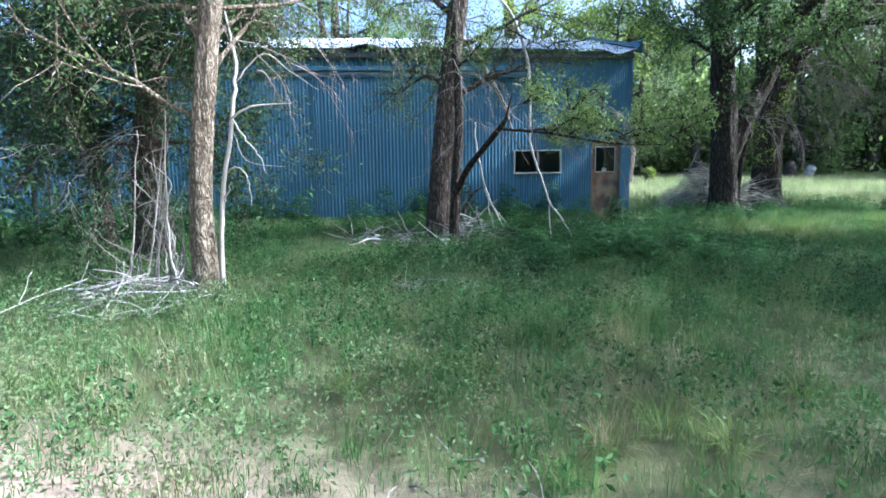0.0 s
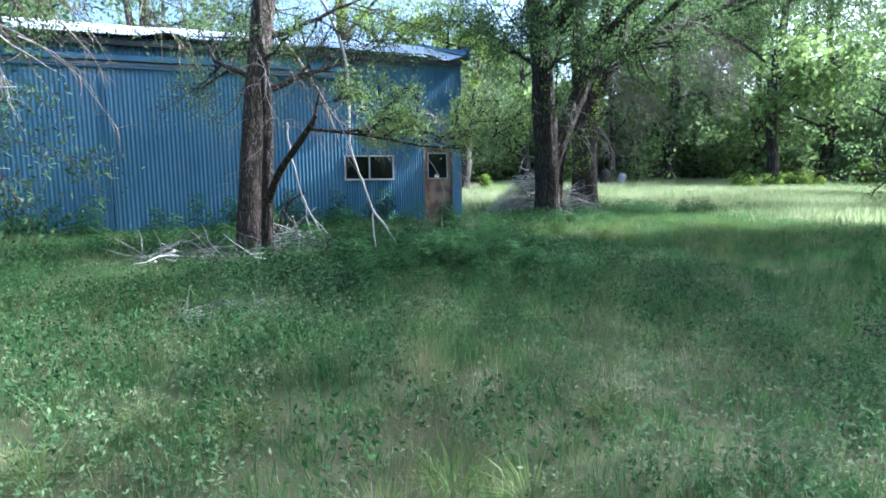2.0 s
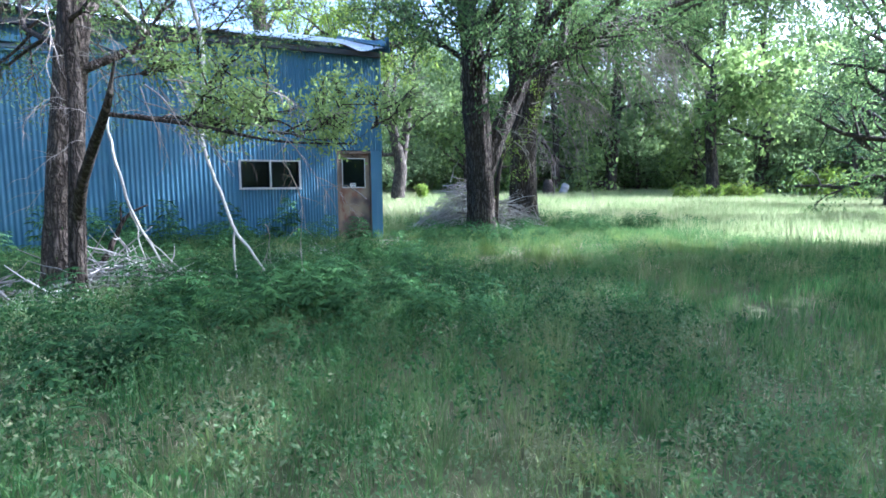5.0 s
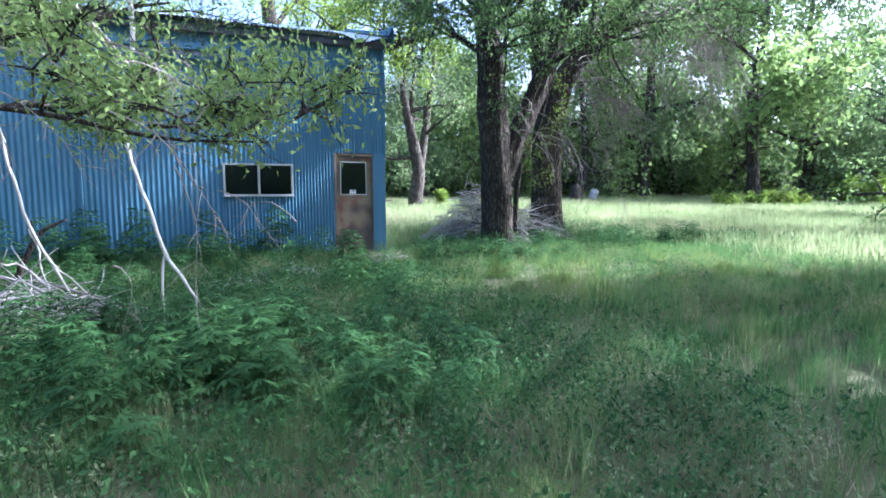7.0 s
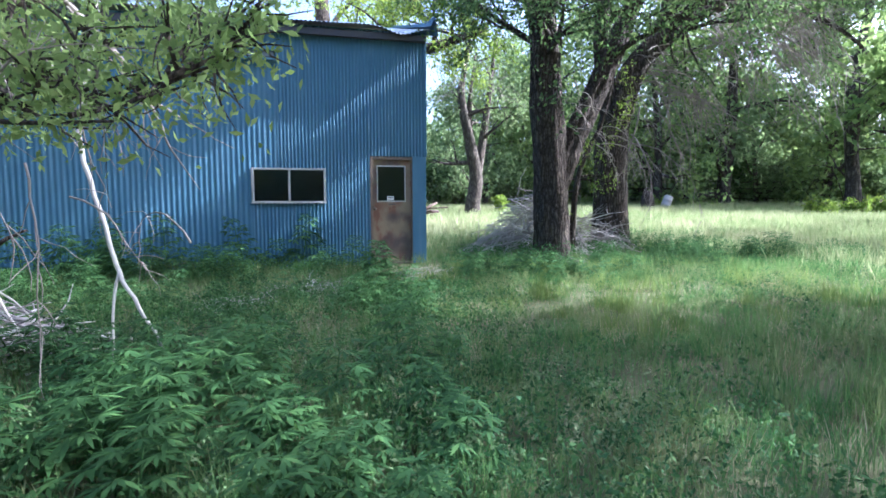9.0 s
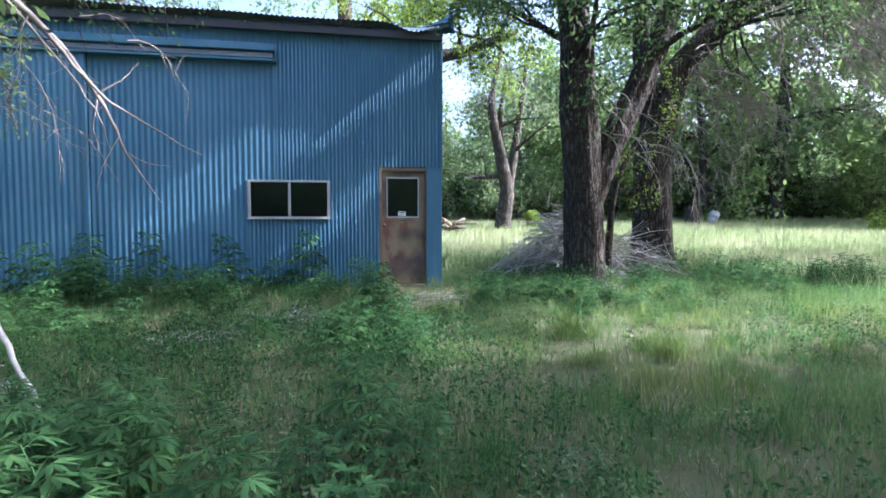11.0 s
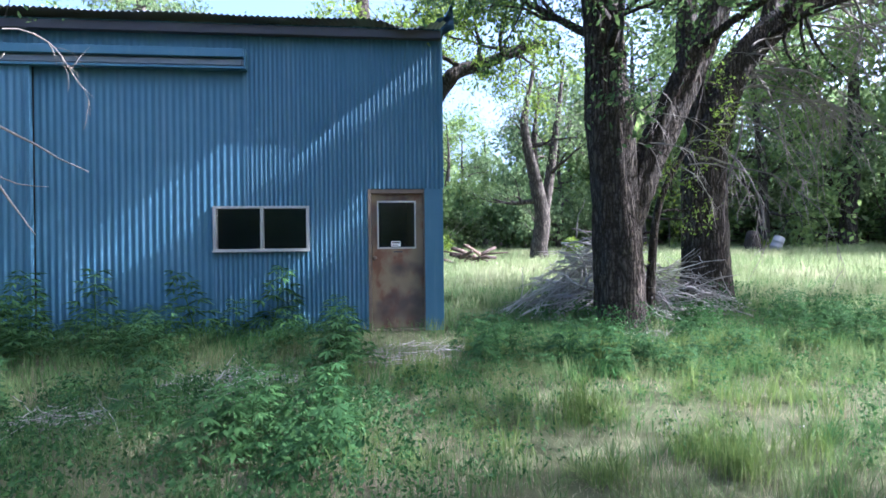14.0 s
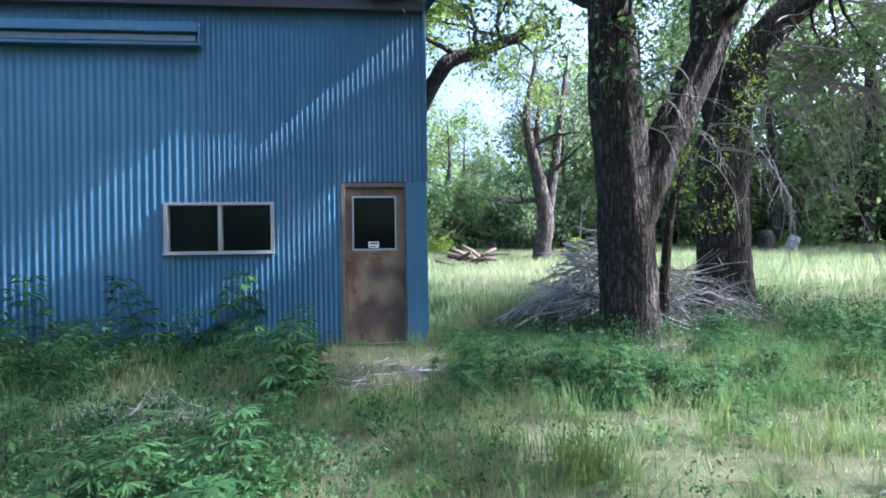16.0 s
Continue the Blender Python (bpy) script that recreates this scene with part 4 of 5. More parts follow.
for i in range(16):
    x = -24 + 2.8 * i
    y = -9.5 - 2.5 * math.sin(i * 1.9) - 0.2 * i
    copy_thing(hedge[i % 2], pose(x, y, ground_z(x, y), 0, 0, rng.uniform(0, 360)) @ Matrix.Scale(rng.uniform(0.9, 1.4), 4))

# more unseen shrubs, added to keep bright sky out of the window's reflection
for i in range(14):
    x, y = 14 + 2.1 * i, -9 + 6 * (i / 13) ** 2 - 1.5 * (i % 2)
    copy_thing(hedge[i % 2], pose(x, y, ground_z(x, y), 0, 0, rng.uniform(0, 360)) @ Matrix.Scale(rng.uniform(1.0, 1.4), 4))


def far_woods():
    """The wood beyond, nobody could count its trees: clumps of leaves in crowns of uneven height."""
    rng = np.random.default_rng(77)
    pts = []
    for _ in range(200):
        a = rng.uniform(-3.14, 3.14) if _ > 150 else rng.uniform(-0.55, 1.6)
        r = rng.uniform(58, 85)
        cx, cy, h = r * math.sin(a), r * math.cos(a), rng.uniform(7, 14)
        p = rng.normal(0, 1, (190, 3))
        p /= np.linalg.norm(p, axis=1)[:, None]
        p *= rng.uniform(0.5, 1.05, 190)[:, None]
        pts.append(np.array((cx, cy, 1.3 + h * 0.48)) + p * np.array((3.4, 3.4, h * 0.5)))
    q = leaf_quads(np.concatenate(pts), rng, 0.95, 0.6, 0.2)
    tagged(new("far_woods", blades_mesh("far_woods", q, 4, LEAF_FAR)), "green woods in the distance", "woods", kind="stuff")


far_woods()

# ---- grass and weeds ----
def in_shed(x, y):
    return (y > WALL_Y - 0.12) & (x > WEST) & (x < EAST + 0.05)


def bare(x, y):
    """How bare the soil is, 0 to 1: the track, the worn patch before the door, dry spots."""
    edge = 2.45 + 0.12 * np.sin(x * 1.3) + 0.12 * np.sin(x * 3.1 + 1) - 0.42 * np.clip(x, -0.3, 4)
    b = np.clip((edge - y) / 0.5, 0, 1)
    for px, py, rx, ry in ((5.7, 13.7, 0.85, 1.55), (8.2, 10.9, 1.3, 0.5), (6.7, 10.5, 0.6, 0.3), (7.5, 11.8, 0.7, 0.25), (-3.2, 6.2, 1.1, 0.5), (0.9, 9.9, 1.3, 0.6), (0.5, 6.2, 0.7, 0.35), (8.9, 14.2, 0.7, 0.4), (8.9, 11.5, 0.6, 0.25), (6.3, 9.6, 0.4, 0.2), (-0.6, 3.3, 0.5, 0.2), (1.6, 3.9, 0.4, 0.2), (3.3, 7.3, 0.5, 0.25)):
        b = np.maximum(b, 1.05 * np.exp(-(((x - px) / rx) ** 2 + ((y - py) / ry) ** 2) ** 1.5))
    return b


def patch_noise(x, y, s, k):
    return np.array([noise.noise((a * s, b * s, k)) for a, b in zip(x, y)])


def strew(rng, x0, x1, y0, y1, density, thin=0.9):
    n = int((x1 - x0) * (y1 - y0) * density)
    x, y = rng.uniform(x0, x1, n), rng.uniform(y0, y1, n)
    keep = (~in_shed(x, y)) & (rng.uniform(0, 1, n) > bare(x, y) * thin)
    return x[keep], y[keep]


def blades(rng, x, y, tall, wide, lean=0.45):
    """Two-piece bent blades; six corners each as a quad and a tip."""
    n = len(x)
    z = ground_many(zip(x, y))
    h = tall * rng.uniform(0.45, 1.25, n)
    az = rng.uniform(0, 2 * np.pi, n)
    fx, fy = np.cos(az), np.sin(az)
    ln = lean * rng.uniform(0.2, 1.3, n) * h
    w = wide * rng.uniform(0.6, 1.3, n)
    ta = az + np.pi / 2 + rng.normal(0, 0.5, n)
    sx, sy = np.cos(ta) * w / 2, np.sin(ta) * w / 2
    base = np.stack([x, y, z - 0.02], 1)
    mid = np.stack([x + fx * ln * 0.35, y + fy * ln * 0.35, z + h * 0.6], 1)
    tip = np.stack([x + fx * ln, y + fy * ln, z + h], 1)
    s = np.stack([sx, sy, np.zeros(n)], 1)
    return base, mid, tip, s


def grass(name, label, rng, x, y, tall, wide, material, lean=0.45, simple=False):
    base, mid, tip, s = blades(rng, x, y, tall, wide, lean)
    n = len(x)
    if simple:
        me = blades_mesh(name, np.stack([base - s, base + s, tip], 1).reshape(-1, 3), 3, material)
    else:
        me = blades_mesh(name, np.stack([base, mid * 0.9 + base * 0.1 + s, tip, mid * 0.9 + base * 0.1 - s], 1).reshape(-1, 3), 4, material)
    tagged(new(name, me), label, "grass", kind="stuff")


rg = np.random.default_rng(21)
x, y = strew(rg, -7.5, 13.5, 1.1, 12.5, 950)
k = patch_noise(x, y, 2.6, 7) + 0.6 * patch_noise(x, y, 6.0, 8)
keep = rg.uniform(0, 1, len(x)) < np.clip(0.62 + 1.5 * k, 0.1, 1)
x, y, k = x[keep], y[keep], k[keep]
c = patch_noise(x, y, 0.45, 3) + 0.8 * k
grass("grass", "uneven green grass mixed with weeds in the clearing", rg, x, y, (0.19 + 0.13 * c) * np.clip(0.55 + 0.14 * (y - 1.5), 0.55, 1) * (1 - 0.55 * np.exp(-(((x - 7.6) / 3.0) ** 2 + ((y - 10.9) / 1.7) ** 2))), 0.0055, GRASS)
cx, cy = strew(rg, -7.5, 13.5, 1.1, 14.5, 13)
n = rg.integers(12, 34, len(cx))
r = np.repeat(rg.uniform(0.02, 0.075, len(cx)), n)
h = np.repeat(rg.uniform(0.10, 0.27, len(cx)) * (0.8 + 0.6 * patch_noise(cx, cy, 0.6, 30)), n)
x, y = np.repeat(cx, n) + rg.normal(0, 1, n.sum()) * r, np.repeat(cy, n) + rg.normal(0, 1, n.sum()) * r
grass("grass", "small tufts of bunch grass in the clearing", rg, x, y, h, 0.0055, GRASS, 0.7)
x, y = strew(rg, -9, 17, 12.0, 19.0, 480)
c = patch_noise(x, y, 0.45, 3)
grass("grass", "green grass before the shed and under the elms", rg, x, y, 0.20 + 0.12 * c, 0.008, GRASS)
# both meadow fields use the blades with sunlight in their colour
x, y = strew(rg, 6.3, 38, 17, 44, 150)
grass("grass", "meadow grass behind the elms, sunlight put into its pale colour", rg, x, y, 0.30, 0.035, GRASS_FAR, 0.5, True)
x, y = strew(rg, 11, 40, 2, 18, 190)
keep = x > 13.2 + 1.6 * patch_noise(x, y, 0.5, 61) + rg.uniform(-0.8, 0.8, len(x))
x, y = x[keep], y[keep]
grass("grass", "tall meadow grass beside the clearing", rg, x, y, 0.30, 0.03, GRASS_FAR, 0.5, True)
x, y = strew(rg, -14, -7, 2, 15, 120)
grass("grass", "rough grass beside the shed", rg, x, y, 0.28, 0.018, GRASS)
x, y = strew(rg, -7.5, 13.5, 0.6, 15.1, 130, 0.3)
grass("straw", "dry straw stalks strewn among the grass", rg, x, y, 0.07, 0.004, STRAW, 2.2, True)


def weed_leaves(rng, x, y, tall, leaf, count):
    z = ground_many(zip(x, y))
    pts = []
    for a, b, c, h in zip(x, y, z, tall):
        k = max(4, int(count * h / 0.3))
        t = rng.uniform(0.1, 1, k)
        r = 0.10 * h / 0.3 * (0.35 + np.sin(t * 2.6))
        an = rng.uniform(0, 6.283, k)
        pts.append(np.stack([a + r * np.cos(an), b + r * np.sin(an), c + h * t], 1))
    return leaf_quads(np.concatenate(pts), rng, leaf, 0.42, -0.1)


def weeds(name, label, x0, x1, y0, y1, density, tall, leaf, count, material, seed, noise_k, cut):
    rng = np.random.default_rng(seed)
    x, y = strew(rng, x0, x1, y0, y1, density, 0.97)
    c = patch_noise(x, y, 0.5, noise_k)
    edge = np.minimum(np.minimum(x - x0, x1 - x), np.minimum(y - y0, y1 - y)) / 1.3
    keep = (c > cut) & (edge + 1.1 * patch_noise(x, y, 0.9, noise_k + 1) > rng.uniform(0, 0.9, len(x)))
    x, y, c = x[keep], y[keep], c[keep]
    h = tall * (0.6 + 0.8 * np.clip(c - cut, 0, 1)) * rng.uniform(0.6, 1.3, len(x))
    me = blades_mesh(name, weed_leaves(rng, x, y, h, leaf, count), 4, material)
    tagged(new(name, me), label, "weeds", kind="stuff")


weeds("weeds", "low grey-green leafy weeds among dry stalks", -7.5, 6.5, 1.2, 9, 30, 0.27, 0.031, 58, LEAF_GREY, 41, 9, -0.42)
weeds("weeds", "lush dark green leafy weeds before the shed", -8, 6.2, 10.6, 15.6, 12, 0.30, 0.046, 70, LEAF_WEED, 42, 12, -0.15)
weeds("weeds", "green leafy weeds in the shaded grass", 2, 13.5, 2.2, 15, 18, 0.26, 0.034, 56, LEAF_WEED, 43, 17, -0.12)
weeds("weeds", "dark lush weeds round the dead branches", -4.5, 6.0, 5.6, 12.2, 19, 0.32, 0.04, 58, LEAF_WEED, 46, 33, -0.25)
weeds("weeds", "mid-sized green weeds in the near grass", -2.2, 7.2, 1.8, 8.4, 13, 0.30, 0.042, 54, LEAF_WEED, 49, 38, -0.12)
weeds("weeds", "leafy weeds round the large elms", 6.6, 17, 12.6, 18.5, 9, 0.38, 0.05, 60, LEAF_WEED, 44, 19, -0.05)
weeds("weeds", "rough tall weeds beside the shed", -14, -3, 8, 15.1, 6, 0.6, 0.11, 44, LEAF_WEED, 45, 25, -0.2)


# bright tufts of long grass near the track
rt = np.random.default_rng(47)
tufts = []
for i in range(3):
    az, up, ln = rt.uniform(0, 6.283, 90), rt.uniform(0.6, 1.6, 90), rt.uniform(0.14, 0.32, 90)
    d = np.stack([np.cos(az), np.sin(az), up], 1)
    d /= np.linalg.norm(d, axis=1)[:, None]
    base = np.stack([np.cos(az), np.sin(az), 0 * az], 1) * rt.uniform(0, 0.07, 90)[:, None]
    sd = np.stack([-np.sin(az), np.cos(az), 0 * az], 1) * 0.0035
    mid = base + d * ln[:, None] * 0.55
    tip = base + d * ln[:, None] + np.stack([np.cos(az), np.sin(az), -1.2 + 0 * az], 1) * ln[:, None] * 0.18
    tufts.append(blades_mesh("grass_tuft", np.stack([base, mid + sd, tip, mid - sd], 1), 4, TUFT))
for i, (x, y, s) in enumerate(((0.45, 3.5, 1), (-0.35, 3.4, 1.1), (1.0, 2.6, 0.9), (1.6, 2.5, 1), (0.1, 3.75, 1.1), (0.55, 3.7, 0.9), (1.35, 2.75, 1), (0.75, 2.35, 0.8), (2.4, 3.1, 1), (3.6, 4.2, 1.1), (2.0, 5.0, 1),
                               (6.0, 7.2, 1.1), (7.1, 6.9, 1), (4.2, 5.4, 1), (6.9, 10.9, 0.7), (7.8, 11.4, 0.8), (6.2, 11.0, 0.7), (8.6, 11.2, 0.7), (7.2, 12.0, 0.8), (5.6, 10.4, 0.8), (9.2, 12.4, 0.9), (-1.2, 4.4, 1), (-2.2, 3.6, 0.9), *((rt.uniform(5.2, 10.5), rt.uniform(9.6, 13.0), rt.uniform(0.45, 0.85)) for _ in range(45)))):
    t = hang("grass_tuft", tufts[i % 3], at=pose(x, y, ground_z(x, y) - 0.01, 0, 0, i * 77) @ Matrix.Scale(s, 4))
    tagged(t, "bright green tuft of long grass", "grass tuft", "tufts of long grass")

def clumps(label, rng, x0, x1, y0, y1, per, tall, material, wide=0.0045, r0=0.05, r1=0.16, blades_in=(40, 110)):
    """Loose clumps of fine upright grass with bare gaps between them."""
    cx, cy = strew(rng, x0, x1, y0, y1, per, 0.6)
    keep = patch_noise(cx, cy, 0.8, 71) + rng.uniform(-0.35, 0.35, len(cx)) > -0.05
    cx, cy = cx[keep], cy[keep]
    n = rng.integers(*blades_in, len(cx))
    r = np.repeat(rng.uniform(r0, r1, len(cx)), n)
    h = np.repeat(tall * rng.uniform(0.55, 1.25, len(cx)), n)
    grass("grass", label, rng, np.repeat(cx, n) + rng.normal(0, 1, n.sum()) * r, np.repeat(cy, n) + rng.normal(0, 1, n.sum()) * r, h, wide, material, 0.5)


rc = np.random.default_rng(131)
clumps("wispy yellow-green grass clumps in the sunny clearing", rc, 5.0, 11.5, 8.8, 13.6, 8, 0.25, TUFT, 0.006)
clumps("fine green grass clumps in the shade", rc, -1.5, 9.5, 3.0, 9.5, 5, 0.30, GRASS, 0.005)
clumps("pale dry grass clumps among the weeds", rc, -4.0, 10.5, 1.9, 12.8, 2.4, 0.2, STRAW, 0.0035, 0.04, 0.12, (20, 60))

x, y = strew(rg, 3.5, 12.5, 8.5, 15.0, 520, 0.1)
grass("straw", "short dry stalks lying on the open ground", rg, x, y, 0.045, 0.004, STRAW, 2.6, True)


# ---- dead wood ----
def stick_mesh(seed, fork=True):
    """A crooked stick one metre long along z."""
    rng = np.random.default_rng(seed)
    w = Wood()
    p = path_of((0, 0, 0), (0, 0, 1), 1.0, 6, rng, 0.13, (0, 0, 0.03))
    w.tube(p, [0.014 - 0.0017 * i for i in range(7)], 5)
    if fork:
        a, d = along(p, rng.uniform(0.35, 0.7))
        f = path_of(a, unit(d + rng.normal(0, 0.5, 3)), 0.4, 3, rng, 0.15, (0, 0, 0))
        w.tube(f, [0.008, 0.006, 0.005, 0.002], 4)
    return w.mesh("stick", STICK)


STICKS = [stick_mesh(60 + i, i % 2 == 0) for i in range(8)]


def aim(p, d, length, thick=1.0, spin=0.0):
    q = Vector(d).to_track_quat("Z", "X").to_matrix().to_4x4()
    return Matrix.Translation(p) @ q @ pose(0, 0, 0, 0, 0, spin) @ Matrix.Diagonal((thick, thick, length, 1))


def brush_pile(label, x, y, rx, ry, tall, count, seed, long=1.3, along_x=0.0, thick=1.0):
    """A heap of loose sticks, each a piece of its own."""
    rng = np.random.default_rng(seed)
    pile = thing("brush_pile", x, y, ground_z(x, y), label, "brush pile")
    for i in range(count):
        a, r = rng.uniform(0, 6.283), math.sqrt(rng.uniform(0, 1))
        px, py = math.cos(a) * r * rx, math.sin(a) * r * ry
        z = tall * max(0.0, 1 - r ** 1.5) * rng.uniform(0.5, 1.0) + 0.03
        h = rng.uniform(0, 6.283) if rng.uniform() > along_x else rng.normal(0.2, 0.35) + math.pi * (i % 2)
        L = long * rng.uniform(0.45, 1.25)
        slope = -0.55 * tall / rx * (math.cos(h) * math.cos(a) + math.sin(h) * math.sin(a)) * r + rng.normal(0, 0.12)
        d = unit((math.cos(h), math.sin(h), slope))
        start = np.array((px, py, z)) - d * L * 0.5
        start[2] = max(start[2], 0.02)
        hang("stick", STICKS[i % 8], pile, at=aim(start, d, L, thick * rng.uniform(0.6, 1.6), rng.uniform(0, 360)))
    return pile


brush_pile("big heap of grey dead branches round the elm trunks", 8.95, 16.2, 1.15, 0.75, 1.5, 295, 71, 1.4, 0.45, 0.9)
brush_pile("heap of grey dead branches behind the elm", 10.4, 16.2, 0.95, 0.6, 1.0, 150, 72, 1.15, 0.3, 0.85)
brush_pile("low heap of bleached dead branches at the pale trunk", -2.75, 5.9, 0.75, 0.5, 0.34, 75, 73, 0.85, 0.4, 0.7)
brush_pile("low tangle of dead branches round two trunks", 1.15, 9.75, 0.75, 0.5, 0.45, 100, 74, 1.1, 0.3)
brush_pile("low heap of dead twigs beside the brown trunk", -0.35, 9.7, 0.7, 0.4, 0.22, 45, 75, 1.0, 0.5)
for k, (x, y, rx, ry, count) in enumerate(((4.0, 12.4, 0.7, 0.55, 110), (3.1, 11.4, 0.6, 0.4, 70), (0.35, 6.3, 0.55, 0.35, 70), (5.75, 13.5, 0.55, 0.6, 60), (8.9, 14.1, 0.5, 0.3, 50))):
    brush_pile("flattened grey dead stalks among the weeds", x, y, rx, ry, 0.10, count, 76 + 100 * k, 0.42, 0, 0.26)


def branch(name, label, x, y, lines, material=None, group=""):
    """A dead limb from lines of points (x, y, z, r) in the world."""
    base = thing(name, x, y, ground_z(x, y), label, "branch", group)
    o = np.array((x, y, ground_z(x, y), 0))
    for k, ln in enumerate(lines):
        w = Wood()
        fine = [q * np.array((1, 1, 1, 0.78)) for q in smooth_stem([np.array(q, float) - o for q in ln], 5)]
        for j, q in enumerate(fine[1:-1], 1):
            q[:3] += np.array([noise.noise((q[0] * 5, j, k)), noise.noise((j, q[2] * 5, k)), 0]) * 0.035
        w.tube([q[:3] for q in fine], [q[3] for q in fine], 6)
        hang("limb" if k == 0 else "twig", w.mesh("limb", material or DEAD), base)
    return base


branch("dead_branch", "bleached forked dead branch hanging to the ground", 2.6, 9.1,
       [[(1.6, 10.1, 4.7, 0.03), (2.0, 10.0, 4.1, 0.034), (2.2, 9.85, 3.3, 0.036), (2.17, 9.6, 2.5, 0.03), (2.155, 9.46, 1.97, 0.026), (2.34, 9.32, 1.35, 0.024), (2.44, 9.25, 1.0, 0.024), (2.6, 9.1, 0.75, 0.02), (2.84, 9.0, 0.30, 0.013)],
        [(2.44, 9.25, 1.02, 0.018), (2.41, 9.15, 0.7, 0.015), (2.44, 9.0, 0.25, 0.009)], [(2.16, 9.46, 1.95, 0.008), (2.0, 9.3, 2.2, 0.004)]])
branch("dead_branch", "bleached dead branch leaning from the trunk", 1.7, 9.35,
       [[(1.2, 9.4, 2.35, 0.016), (1.24, 9.4, 1.9, 0.02), (1.36, 9.4, 1.3, 0.02), (1.5, 9.4, 0.95, 0.018), (1.8, 9.35, 0.35, 0.01)],
        [(1.36, 9.4, 1.25, 0.012), (1.45, 9.4, 0.85, 0.01), (1.55, 9.4, 0.35, 0.006)], [(1.5, 9.4, 0.95, 0.01), (1.75, 9.45, 0.65, 0.008), (2.0, 9.4, 0.35, 0.005)]])
branch("dead_branch", "dark forked dead limb leaning by the trunk", 1.0, 10.1,
       [[(0.8, 10.1, 0.3, 0.05), (1.05, 10.1, 0.75, 0.045), (1.25, 10.1, 1.15, 0.03), (1.5, 10.1, 1.3, 0.015)], [(1.2, 10.1, 1.05, 0.025), (1.2, 10.1, 1.3, 0.01)]], BARK_DARK)
branch("dead_branch", "bare forked dead bough hanging from the elm", 2.2, 11.4,
       [[(0.85, 9.9, 4.05, 0.06), (1.35, 10.7, 3.75, 0.05), (1.85, 11.3, 3.25, 0.038), (2.15, 11.6, 2.75, 0.026), (2.35, 11.75, 2.2, 0.016), (2.65, 11.8, 1.7, 0.005)],
        [(1.85, 11.3, 3.25, 0.025), (2.2, 11.5, 2.75, 0.02), (2.7, 11.7, 2.4, 0.012), (3.05, 11.8, 2.2, 0.005)],
        [(1.6, 11.0, 3.5, 0.02), (1.95, 11.3, 3.0, 0.015), (2.2, 11.5, 2.5, 0.01), (2.25, 11.6, 2.2, 0.004)],
        [(2.15, 11.6, 2.75, 0.014), (2.35, 11.65, 2.9, 0.009), (2.5, 11.7, 3.1, 0.004)],
        [(2.35, 11.75, 2.2, 0.01), (2.55, 11.75, 2.1, 0.007), (2.75, 11.8, 2.08, 0.003)],
        [(2.15, 11.6, 2.7, 0.01), (2.12, 11.6, 2.3, 0.007), (2.3, 11.65, 1.9, 0.003)],
        [(2.3, 11.7, 2.35, 0.009), (2.15, 11.65, 2.05, 0.006), (2.1, 11.65, 1.8, 0.003)]], TWIG)
branch("dead_sapling", "slim bleached dead stem with curling bare branches", -2.05, 6.35,
       [[(-2.05, 6.35, 0.1, 0.045), (-2.05, 6.35, 0.7, 0.04), (-1.97, 6.35, 1.45, 0.035), (-1.84, 6.35, 2.2, 0.03), (-1.8, 6.4, 2.7, 0.022), (-1.9, 6.45, 3.3, 0.012)],
        [(-1.87, 6.35, 2.1, 0.018), (-1.65, 6.3, 2.22, 0.015), (-1.4, 6.3, 2.25, 0.011), (-1.2, 6.3, 2.26, 0.005)],
        [(-1.85, 6.35, 2.1, 0.014), (-1.72, 6.3, 1.9, 0.012), (-1.58, 6.3, 1.72, 0.01), (-1.5, 6.3, 1.5, 0.005)],
        [(-1.97, 6.35, 1.5, 0.014), (-1.82, 6.3, 1.58, 0.012), (-1.7, 6.3, 1.45, 0.009), (-1.68, 6.3, 1.15, 0.004)],
        [(-2.0, 6.35, 1.2, 0.016), (-1.9, 6.25, 1.35, 0.012), (-1.85, 6.2, 1.42, 0.006)],
        [(-1.8, 6.4, 2.5, 0.012), (-1.5, 6.4, 2.8, 0.009), (-1.2, 6.35, 2.6, 0.007), (-0.9, 6.3, 2.4, 0.004)],
        [(-1.86, 6.35, 2.0, 0.008), (-1.7, 6.3, 1.65, 0.006), (-1.3, 6.3, 1.58, 0.003)]])
rd = np.random.default_rng(141)
